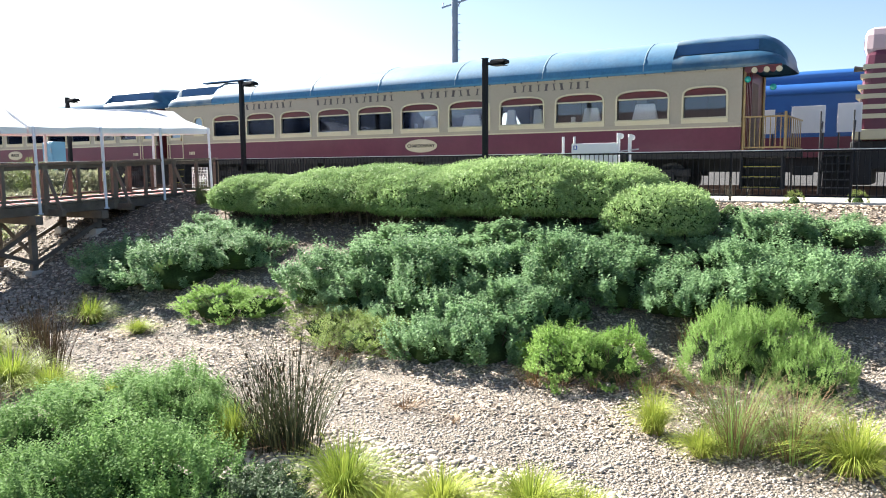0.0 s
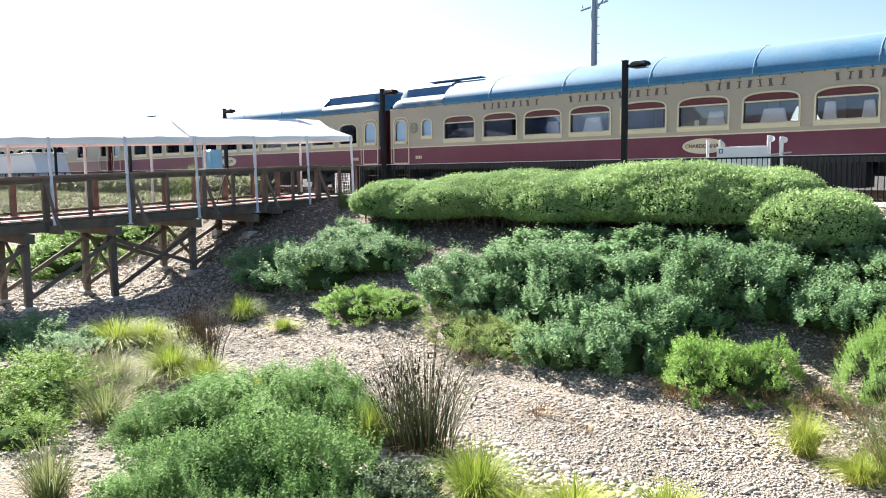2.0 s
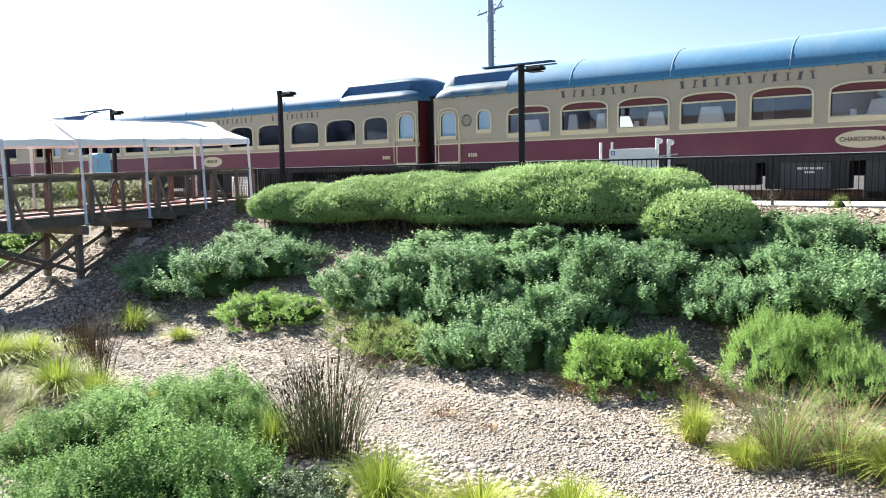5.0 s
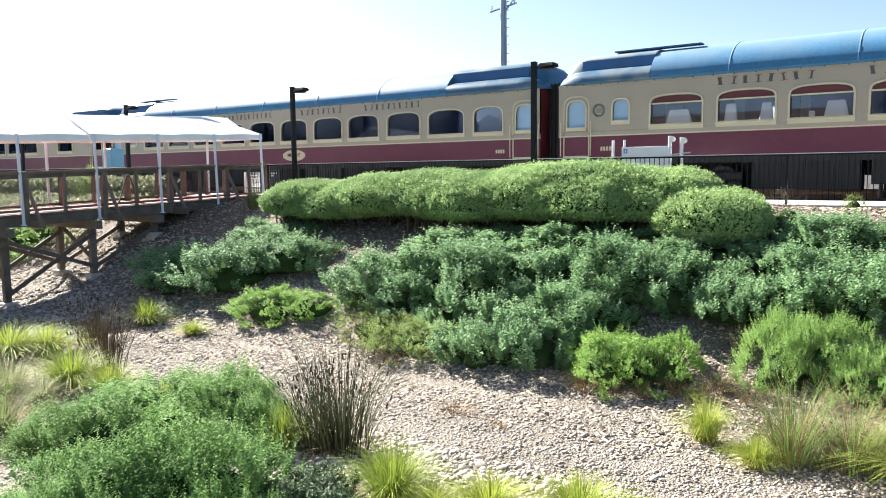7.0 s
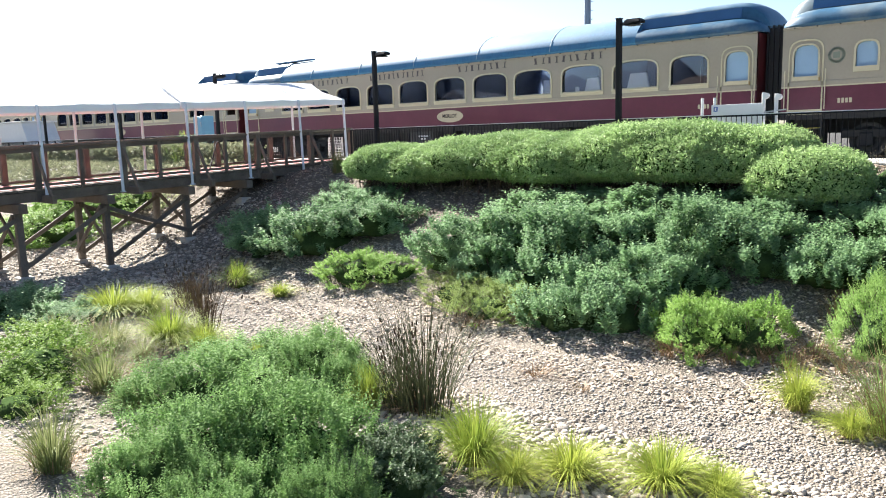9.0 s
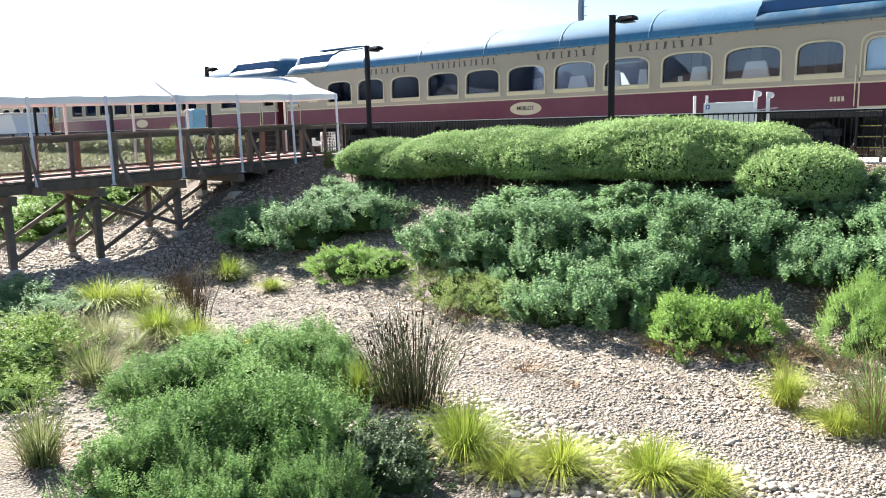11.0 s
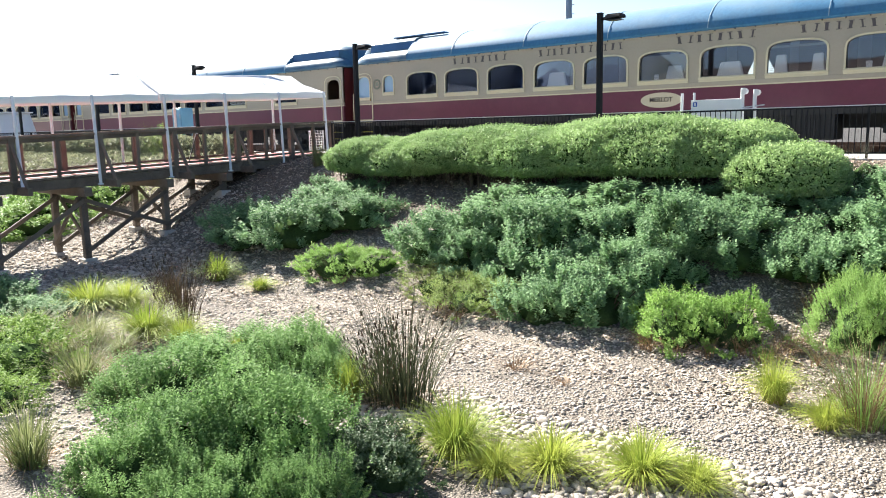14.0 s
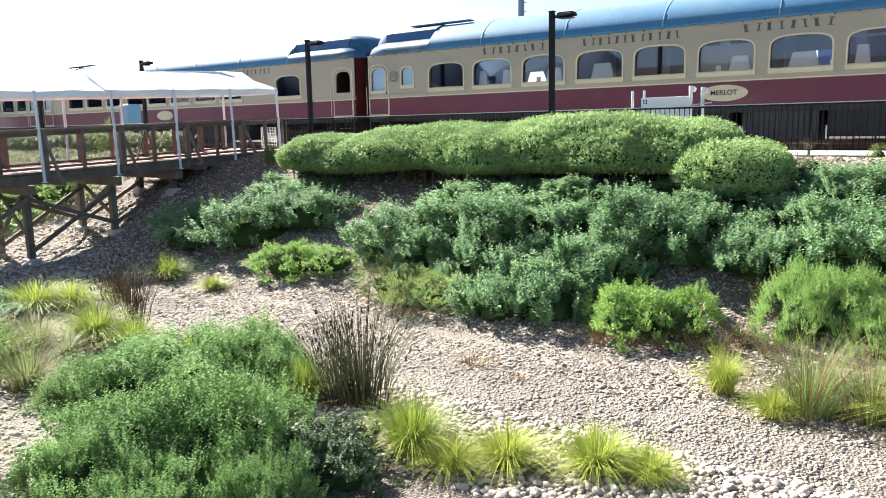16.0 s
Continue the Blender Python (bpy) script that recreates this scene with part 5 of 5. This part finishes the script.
shrub_kind("greyshrub", L_GREY, 260, 9, 0.05, 0.012, 0.16, 0.8, 0.7, amp=0.3, variants=1)
shrub_kind("olive", L_BROWN, 700, 8, 0.07, 0.012, 0.08, 0.6, 0.5, amp=0.06, variants=1)

LABELS = {
    "dark": ("shrub", "dense blue-green evergreen shrub on the gravel bank", "shrub", "evergreen shrubs on the bank"),
    "sprig": ("shrub", "green shrub of upright leafy sprigs in the basin", "shrub", "sprigged shrubs in the basin"),
    "light": ("shrub", "low light-green mounded shrub on gravel", "shrub", "light-green low shrubs"),
    "feather": ("shrub", "feathery green shrub with fine upright shoots", "shrub", "feathery shrubs"),
    "roundleaf": ("shrub", "low dark shrub with small round glossy leaves", "shrub", "dark round-leaved shrubs"),
    "leafy": ("shrub", "bright green broad-leaved shrub in the basin", "shrub", "bright leafy shrubs"),
    "browngreen": ("shrub", "low shrub half brown, half green", "shrub", "half-dry low shrubs"),
    "greyshrub": ("shrub", "grey leafless dry shrub beside the hedge", "shrub", "dry grey shrubs"),
    "olive": ("shrub", "small round olive-brown tuft at the platform edge", "shrub", "round tufts by the platform"),
    "tuft": ("grass_tuft", "yellow-green arching clump of ornamental grass", "grass", "yellow-green grass clumps"),
    "fountain": ("grass_tuft", "grey-green fountain grass clump with dry tips", "grass", "fountain grass clumps"),
    "reed": ("reed_clump", "tall upright clump of dark brown-green rushes", "rushes", "rush clumps"),
    "redreed": ("reed_clump", "thin red-brown clump of dry rushes in shade", "rushes", "rush clumps"),
    "dry": ("dry_shrub", "open dry shrub of brown twigs and thin green shoots", "shrub", "dry open shrubs"),
    "twig": ("dry_twigs", "small heap of brown dead twigs on gravel", "twigs", "dead twigs"),
}


def shrub(kind, x, y, r, h, i):
    name, label, cat, group = LABELS[kind]
    variants, rx, hh = KINDS[kind]
    fo, co, st = variants[i % len(variants)]
    t = empty(name, Matrix.Translation((x, y, level(x, y))) @ Matrix.Rotation(i * 2.1, 4, "Z") @ Matrix.Diagonal((r / rx, r / rx, h / hh, 1)), label, cat, group)
    part("foliage", fo, None, t)
    part("inner_foliage", co, None, t, "dark solid core painted as the inner shade")
    part("stem", st, None, t, "brown woody stems")


def blades_mesh(name, n, r, h, lean, width, seed, segs=4, curl=1.0, base_r=0.25):
    q = np.random.default_rng(seed)
    a = q.uniform(0, 6.28, n)
    b0 = q.uniform(0, base_r * r, n)
    ln = q.uniform(0.55, 1.1, n)
    ou = q.uniform(0.1, 1.0, n) * lean
    v, f = [], []
    for i in range(n):
        d = np.array((math.cos(a[i]), math.sin(a[i]), 0))
        sd = np.array((-d[1], d[0], 0)) * width * 0.5
        tw = q.normal(0, 0.25)
        sd = sd * math.cos(tw) + d * width * 0.5 * math.sin(tw)
        s0 = len(v)
        for k in range(segs + 1):
            t = k / segs
            o = b0[i] + ou[i] * r * ln[i] * (0.25 * t + 0.75 * t * t)
            z = h * ln[i] * (t - curl * 0.45 * ou[i] * t ** 2.6) - 0.03
            w = (1 - 0.85 * t)
            v += [d * o + (0, 0, z) + sd * w, d * o + (0, 0, z) - sd * w]
        for k in range(segs):
            j = s0 + 2 * k
            f.append((j, j + 1, j + 3, j + 2))
    return fast_mesh(name, np.array(v), np.array(f))


GRASS = {}
for key, m, args in (("tuft", L_GRASS, dict(n=900, r=0.5, h=0.62, lean=1.25, width=0.009, curl=1.25)), ("fountain", L_FOUNT, dict(n=380, r=0.5, h=0.6, lean=1.0, width=0.009, curl=0.9)),
                     ("reed", L_REED, dict(n=190, r=0.45, h=1.2, lean=1.5, width=0.0095, curl=0.12, base_r=0.55)), ("redreed", L_RED, dict(n=120, r=0.45, h=1.0, lean=0.9, width=0.011, curl=0.2, base_r=0.4)),
                     ("twig", L_DRY, dict(n=90, r=0.4, h=0.35, lean=1.5, width=0.01, curl=0.6, base_r=0.6))):
    GRASS[key] = []
    for i in range(3):
        me = blades_mesh("blades", seed=hash_of(key) + i, **args)
        me.materials.append(m)
        GRASS[key].append((me, args["r"], args["h"]))
DRYBITS = blades_mesh("dead_blades", 70, 0.5, 0.3, 1.3, 0.011, 77)
DRYBITS.materials.append(L_DRY)


def grass(kind, x, y, r, h, i):
    name, label, cat, group = LABELS[kind]
    me, r0, h0 = GRASS[kind][i % 3]
    t = empty(name, Matrix.Translation((x, y, level(x, y))) @ Matrix.Rotation(i * 1.7, 4, "Z") @ Matrix.Diagonal((r / r0, r / r0, h / h0, 1)), label, cat, group)
    part("foliage" if kind != "twig" else "dead_brush", me, None, t)
    if kind in ("tuft", "fountain", "reed"):
        part("dead_foliage", DRYBITS, None, t, "dry straw-coloured blades at the foot")
    if kind in ("reed", "redreed"):
        bm = bmesh.new()
        q = np.random.default_rng(i + 50)
        for k in range(60):
            a, o, z = q.uniform(0, 6.28), q.uniform(0.05, 0.4), q.uniform(0.3, 1.0)
            tube(bm, (o * math.cos(a), o * math.sin(a), z), (o * math.cos(a) * 1.03, o * math.sin(a) * 1.03, z + 0.05), 0.008, 0.005, 4)
        part("node_growth", bm, L_RED, t, "darker nodes on the stems")["kind"] = "stuff"


def dry_shrub(x, y, r, h, i):
    name, label, cat, group = LABELS["dry"]
    t = empty(name, Matrix.Translation((x, y, level(x, y))) @ Matrix.Rotation(i * 1.3, 4, "Z"), label, cat, group)
    tw = blades_mesh("twigs", 340, r * 1.25, h, 1.5, 0.009, 300 + i, curl=0.35, base_r=0.4)
    part("dead_brush", tw, L_DRY, t)
    gr = blades_mesh("green_shoots", 380, r * 1.2, h * 0.95, 1.4, 0.009, 330 + i, curl=0.45, base_r=0.45)
    part("green_growth", gr, L_FEATHER, t, "thin green shoots")
    d = dome_dirs(260, 360 + i)
    base = d * np.random.default_rng(i).uniform(0.5, 1.0, (260, 1)) * (r * 1.15, r * 1.15, h * 0.85)
    part("seed_foliage", leaves_mesh("seed_heads", base, unit(d + (0, 0, 1)), 6, 0.03, 0.01, np.full(260, 0.1), 390 + i, 0.6), L_RED, t, "reddish seed heads")


def hedge():
    """A clipped evergreen hedge of five merging mounds."""
    t = empty("hedge", pose(-10.5, 15.6, level(-10.5, 15.6)), "clipped bright-green evergreen hedge of merging rounded mounds", "hedge")
    mounds = HEDGE
    o = np.array((-10.5, 15.6, level(-10.5, 15.6)))
    for i, (x, y, rx, ry, top) in enumerate(mounds):
        zb = level(x, y - ry * 0.6)
        zc = zb + 0.42 * (top - zb)
        up, dn = top - zc, (zc - zb) * 0.6
        n = int(7400 * rx * ry)
        d = dome_dirs(n, 500 + i, -0.5)
        c = np.array((x, y, zc)) - o

        def shape(q, k):
            s = np.abs(q) ** np.array((0.85, 0.85, 0.8)) * np.sign(q)
            rr = (0.87 + 0.11 * bumps(q, 520 + i, 18, 0.9, 9) + 0.05 * bumps(q, 620 + i, 160, 0.9, 120)) * k * np.where(q[:, 2] < 0, 1 + 0.35 * q[:, 2], 1)
            s = s * rr[:, None]
            return np.stack([s[:, 0] * rx, s[:, 1] * ry, s[:, 2] * np.where(s[:, 2] > 0, up, dn)], 1) + c

        rq = np.random.default_rng(540 + i)
        ax = unit(d + (0, 0, 0.35) + rq.normal(0, 0.45, (n, 3)))
        fo = leaves_mesh("foliage", shape(d, rq.uniform(0.96, 1.02, n)), ax, 4, 0.054, 0.034, rq.uniform(0.03, 0.15, n), 560 + i, 0.9)
        part("foliage", fo, L_HEDGE, t)
        # Solid dark core: the hedge's inner shade as colour, not leaves.
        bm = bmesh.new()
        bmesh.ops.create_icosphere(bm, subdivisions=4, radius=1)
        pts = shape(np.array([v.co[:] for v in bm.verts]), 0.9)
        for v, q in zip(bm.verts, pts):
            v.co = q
        part("inner_foliage", bm, CORE, t, "dark solid core painted as the inner shade")
        for k in range(int(rx * 12)):
            xx, yy = rq.uniform(-rx, rx) * 0.85, -ry * rq.uniform(0.1, 0.6)
            g = level(x + xx, y + yy) - 0.05
            part("stem", one(tube, (c[0] + xx, c[1] + yy, g - o[2]), (c[0] + xx + rq.normal(0, 0.15), c[1] + yy - rq.uniform(-0.1, 0.25), zc - o[2]), 0.02, 0.01, 5), STEM, t, "bare woody stem under the hedge")


HEDGE = [(-15.75, 15.6, 1.45, 1.35, 0.81), (-14.6, 15.5, 1.35, 1.2, 0.69), (-13.1, 15.75, 1.7, 1.45, 0.95), (-11.7, 15.8, 1.5, 1.5, 1.07), (-10.2, 15.55, 1.6, 1.5, 1.01), (-8.7, 15.75, 1.6, 1.5, 1.09), (-7.3, 15.7, 1.7, 1.55, 1.19), (-6.0, 15.8, 1.45, 1.3, 1.03), (-4.42, 15.0, 1.02, 1.0, 0.61)]
hedge()

SPECS = {
    "dark": [(-6.9, 11.95, 0.84, 1.19), (-5.96, 12.03, 0.77, 1.15), (-5.48, 12.42, 0.68, 0.92), (-6.82, 12.68, 0.92, 1.03), (-9.74, 12.24, 0.84, 1.01), (-8.3, 12.19, 0.8, 0.95), (-17.15, 12.1, 1.18, 1.39), (-15.31, 12.38, 1.07, 1.47), (-14.21, 13.2, 1.01, 1.27), (-15.69, 14.01, 0.94, 0.87), (-10.67, 12.44, 0.93, 1.39), (-9.37, 12.71, 0.96, 1.46), (-7.98, 12.72, 1.01, 1.6), (-6.16, 11.26, 0.83, 1.47), (-7.01, 10.98, 0.71, 1.13), (-6.56, 13.11, 0.89, 1.35), (-5.53, 13.16, 0.86, 1.41), (-4.53, 13.11, 0.87, 1.21), (-3.61, 13.03, 0.74, 1.07), (-7.86, 14.36, 1.26, 0.8), (-9.66, 14.2, 1.21, 0.73), (-6.25, 14.55, 1.1, 0.66), (-4.71, 14.53, 0.84, 0.58), (-2.94, 13.16, 0.77, 1.05), (-2.12, 13.34, 0.84, 1.38), (-1.28, 13.29, 0.81, 1.32), (-0.74, 13.21, 0.5, 1.01), (-2.22, 14.9, 0.83, 0.93), (-2.98, 14.33, 0.74, 0.74), (-1.16, 15.11, 0.63, 0.63), (-16.36, 5.52, 0.87, 0.93), (-14.98, 5.84, 0.63, 0.68)],
    "light": [(-12.82, 11.22, 0.68, 0.89), (-11.86, 11.53, 0.61, 0.76), (-4.66, 10.91, 0.56, 1.07), (-4.02, 11.17, 0.59, 0.97), (-27.81, 10.93, 1.71, 1.71), (-29.5, 10.24, 1.18, 1.18), (-26.9, 13.23, 1.19, 1.19), (-29.3, 12.18, 1.63, 2.04)],
    "browngreen": [(-9.76, 11.11, 0.48, 0.54), (-8.63, 10.82, 0.55, 0.6), (-8.22, 11.13, 0.41, 0.51)],
    "feather": [(-2.42, 11.53, 0.6, 1.04), (-1.75, 11.7, 0.7, 0.98), (-1.17, 11.21, 0.52, 0.74)],
    "dry": [(-1.81, 9.36, 0.64, 1.1), (-1.19, 9.41, 0.6, 0.94)],
    "sprig": [(-6.47, 3.93, 0.63, 1.11), (-6.17, 4.53, 0.66, 1.15), (-8.87, 4.65, 0.62, 0.89), (-7.55, 6.34, 0.47, 0.76), (-9.14, 6.11, 0.84, 0.84), (-8.43, 6.48, 0.61, 0.84), (-6.77, 3.67, 0.53, 0.8), (-6.5, 3.05, 0.42, 0.66), (-5.6, 3.25, 0.45, 0.7), (-4.95, 3.95, 0.36, 0.6)],
    "roundleaf": [(-5.19, 4.95, 0.5, 0.69), (-5.33, 4.56, 0.39, 0.52)],
    "leafy": [(-11.3, 3.85, 0.69, 1.0), (-12.86, 4.6, 0.6, 0.81), (-9.6, 3.1, 0.42, 0.55), (-10.6, 3.3, 0.5, 0.6)],
    "tuft": [(-15.05, 6.75, 0.82, 0.66), (-14.59, 7.22, 0.61, 0.61), (-11.9, 6.24, 0.6, 0.69), (-11.02, 6.35, 0.4, 0.54), (-15.4, 9.86, 0.49, 0.62), (-13.69, 9.81, 0.32, 0.34), (-4.89, 5.81, 0.48, 0.68), (-3.92, 6.13, 0.4, 0.43), (-4.29, 5.69, 0.32, 0.38), (-3.16, 6.56, 0.44, 0.44), (-2.66, 6.69, 0.31, 0.31), (-9.75, 6.55, 0.38, 0.34), (-8.55, 6.78, 0.36, 0.32), (-6.98, 6.23, 0.28, 0.63), (-2.81, 9.39, 0.32, 0.6), (-0.54, 9.18, 0.56, 0.68), (-2.1, 8.94, 0.29, 0.39)],
    "fountain": [(-10.05, 4.3, 0.5, 0.64), (-7.4, 2.6, 0.42, 0.63), (-12.31, 5.46, 0.54, 0.54), (-13.6, 5.05, 0.5, 0.5), (-12.0, 4.85, 0.45, 0.45), (-11.4, 5.5, 0.4, 0.42), (-12.9, 5.6, 0.42, 0.42), (-9.0, 4.2, 0.3, 0.36), (-18.91, 15.99, 0.4, 0.71)],
    "reed": [(-6.42, 6.67, 0.41, 1.31), (-6.71, 6.55, 0.28, 1.05)],
    "redreed": [(-12.4, 7.12, 0.45, 1.3), (-15.04, 8.35, 0.42, 0.72)],
    "twig": [(-4.95, 10.5, 0.42, 0.36), (-3.35, 10.75, 0.45, 0.36), (-9.15, 10.55, 0.4, 0.3), (-2.75, 10.9, 0.4, 0.36), (-12.3, 10.95, 0.4, 0.26), (-3.72, 10.81, 0.25, 0.41), (-4.5, 10.33, 0.25, 0.33), (-4.04, 10.5, 0.25, 0.33), (-8.59, 10.29, 0.34, 0.34), (-7.85, 10.64, 0.29, 0.34), (-13.05, 6.54, 0.35, 0.35), (-12.6, 5.0, 0.4, 0.38), (-11.0, 5.2, 0.36, 0.34), (-13.6, 5.7, 0.4, 0.4), (-3.12, 11.06, 0.29, 0.49), (-4.9, 10.38, 0.25, 0.34), (-3.16, 12.11, 0.26, 0.62), (-6.13, 8.62, 0.27, 0.27), (-5.19, 8.4, 0.15, 0.16)],
    "olive": [(-2.43, 17.81, 0.21, 0.31), (-1.26, 18.23, 0.21, 0.31)],
    "greyshrub": [(-3.29, 15.7, 0.49, 0.65), (-3.64, 14.95, 0.42, 0.63)],
}
WIDE = {"dark": 1.2, "browngreen": 1.7, "sprig": 1.4, "light": 1.28, "leafy": 1.4, "roundleaf": 1.3}
FLAT = {"dark": 0.62, "light": 0.72, "feather": 0.85, "browngreen": 0.95, "sprig": 0.72, "leafy": 0.7, "roundleaf": 0.8}
SPREAD = {"tuft": (1.45, 1.2), "fountain": (1.5, 1.2), "reed": (1.9, 1.12), "redreed": (1.9, 1.0), "twig": (1.3, 1.0)}
count = 0
for kind, places in SPECS.items():
    for x, y, r, h in places:
        count += 1
        if kind in KINDS:
            shrub(kind, x, y, r * WIDE.get(kind, 1.1), h * FLAT.get(kind, 1.0), count)
        elif kind == "dry":
            dry_shrub(x, y, r, h * 0.9, count)
        else:
            k, kh = SPREAD[kind]
            grass(kind, x, y, r * k, h * kh, count)


def ivy():
    """Ivy over a wire fence beyond the footbridge."""
    t = empty("ivy_fence", pose(-40, 17.2, 0.1), "wire fence grown over with patchy ivy", "ivy fence")
    part("wire_frame", one(beam, (-16, 0, 0.75), (15.2, 0, 0.75), 0.04, 0.04), UNDERGREY, t)
    for k in range(14):
        part("fence_post", bx(-16 + k * 2.4 - 0.03, -16 + k * 2.4 + 0.03, -0.03, 0.03, -0.4, 0.75), UNDERGREY, t)
    q = np.random.default_rng(5)
    n = 17000
    base = np.stack([q.uniform(-16, 15.2, n), q.normal(0, 0.14, n), q.uniform(-0.3, 0.85, n)], 1)
    low = np.arange(n) % 5 < 2
    base[low, 1] = -q.uniform(0, 4.2, low.sum())
    base[low, 2] = [level(a - 40, b + 17.2) - 0.1 + 0.12 + 0.18 * max(0, noise.noise((a, b, 3))) for a, b in base[low, :2]]
    fo = leaves_mesh("foliage", base, unit(q.normal(0, 0.5, (n, 3)) + (0, -1, 0.4)), 3, 0.13, 0.10, np.full(n, 0.08), 9, 0.9)
    part("foliage", fo, L_IVY, t)
    # Dark slab behind the ivy, coloured as the shade among its leaves.
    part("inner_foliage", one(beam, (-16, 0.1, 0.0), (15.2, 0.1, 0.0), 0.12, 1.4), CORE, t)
    t = empty("shrub", pose(-30.3, 17.3, 0.15), "open yellow-green shrub with thin arching shoots", "shrub")
    part("shoot_growth", blades_mesh("shoots", 60, 1.3, 1.5, 0.9, 0.018, 91, curl=0.3, base_r=0.6), L_GRASS, t)
    d = dome_dirs(500, 44)
    part("foliage", leaves_mesh("foliage", d * q.uniform(0.4, 1.0, (500, 1)) * (1.6, 0.7, 1.25), unit(d + (0, 0, 1)), 8, 0.07, 0.025, np.full(500, 0.2), 12, 0.8), L_LIGHT, t)


ivy()
# ---- cobbles in the basin ----
def cobbles():
    q = np.random.default_rng(21)
    bm = bmesh.new()
    bmesh.ops.create_icosphere(bm, subdivisions=1, radius=1)
    lo_v = np.array([v.co[:] for v in bm.verts])
    lo_f = np.array([[v.index for v in f.verts] for f in bm.faces])
    bm.free()
    bm = bmesh.new()
    bmesh.ops.create_icosphere(bm, subdivisions=2, radius=1)
    hi_v = np.array([v.co[:] for v in bm.verts])
    hi_f = np.array([[v.index for v in f.verts] for f in bm.faces])
    bm.free()
    for name, n, x0, x1, y0, y1, bv, bf, size in (("cobbles", 3600, -6.5, 0.0, 5.4, 7.4, hi_v, hi_f, 0.032), ("gravel_stones", 32000, -15.5, 0.8, 7.2, 12.6, lo_v, lo_f, 0.019), ("gravel_stones", 7000, -15, -6, 2.5, 7.5, lo_v, lo_f, 0.027), ("gravel_stones", 11000, -32, -15.5, 6.0, 14.0, lo_v, lo_f, 0.038)):
        x, y = q.uniform(x0, x1, n), q.uniform(y0, y1, n)
        s = size * q.lognormal(0, 0.3, n)
        z = np.array([level(a, b) for a, b in zip(x, y)]) + s * 0.15
        sc = s[:, None] * q.uniform((0.8, 0.7, 0.45), (1.3, 1.1, 0.75), (n, 3))
        jit = 1 + q.normal(0, 0.09, (n, len(bv), 1))
        v = bv[None] * jit * sc[:, None, :]
        a = q.uniform(0, 6.28, n)
        c, si = np.cos(a)[:, None], np.sin(a)[:, None]
        tl = q.normal(0, 0.25, (n, 1))
        vx, vy = v[..., 0] * c - v[..., 1] * si, v[..., 0] * si + v[..., 1] * c
        vz = v[..., 2] + vx * tl
        v = np.stack([vx + x[:, None], vy + y[:, None], vz + z[:, None]], 2).reshape(-1, 3)
        f = (bf[None] + (np.arange(n) * len(bv))[:, None, None]).reshape(-1, 3)
        me = fast_mesh(name, v, f, True)
        ob = put(name, me, STONE)
        tagged(ob, "pale buff rounded river stones in the basin", "stones", kind="stuff")


STONE = mat("river_stone", (0.42, 0.37, 0.31), 0.85, var=0.38, scale=1.2, fine=70, bump=0.2, island=0.9)
cobbles()


def mulch():
    """Bark chips on the bank."""
    q = np.random.default_rng(33)
    n = 26000
    x, y = q.uniform(-24, 1.5, n), 17.7 - 9.2 * q.uniform(0, 1, n) ** 1.5
    z = np.array([level(a, b) for a, b in zip(x, y)]) + 0.012
    a, ln, w = q.uniform(0, 6.28, n), q.uniform(0.02, 0.06, n), q.uniform(0.008, 0.02, n)
    u = np.stack([np.cos(a) * ln, np.sin(a) * ln, q.normal(0, 0.012, n)], 1)
    s = np.stack([-np.sin(a) * w, np.cos(a) * w, q.normal(0, 0.008, n)], 1)
    c = np.stack([x, y, z], 1)
    top = np.array((0, 0, 0.014))
    v = np.stack([c - u - s, c + u - s, c + u + s, c - u + s, c + top], 1).reshape(-1, 3)
    k = np.arange(n)[:, None, None] * 5
    f = (np.array([[0, 1, 4], [1, 2, 4], [2, 3, 4], [3, 0, 4]])[None] + k).reshape(-1, 3)
    tagged(put("bark_mulch", fast_mesh("bark_mulch", v, f), BARK), "brown bark chips and dry leaves on the bank", "mulch", kind="stuff")


BARK = mat("bark_chips", (0.36, 0.29, 0.22), 0.9, var=0.5, scale=2, fine=50, island=1.2)
mulch()
# ---- what moves ----
TRAVEL = [(0.0, 0.04), (0.5, 1.28), (1.0, 2.56), (1.5, 3.82), (2.0, 5.06), (2.5, 6.27), (3.0, 7.49), (3.5, 8.69), (4.0, 9.86), (4.5, 11.0), (7.0, 16.42), (7.5, 17.46), (8.0, 18.49), (8.5, 19.47), (9.0, 20.39), (9.5, 21.34), (12.0, 25.90), (12.5, 26.78), (13.0, 27.65), (13.5, 28.52), (14.0, 29.38), (14.5, 30.21), (15.0, 31.02), (15.5, 31.83), (16.0, 32.65)]


def motions():
    """The train rolls along its track, its wheels with it."""
    ts, ds = [r[0] for r in TRAVEL], [r[1] for r in TRAVEL]
    for car in CARS:
        m = car.matrix_basis.copy()
        walk(car, [(t, Matrix.Translation((s, 0, 0)) @ m) for t, s in TRAVEL])
    coef = np.polyfit(ts, ds, 4)
    fine = [i * 0.2 for i in range(81)]
    for w, x in WHEELS:
        walk(w, [(t, pose(x, 0, 0.46, 0, math.degrees(float(np.polyval(coef, t)) / 0.46), 0)) for t in fine])


motions()
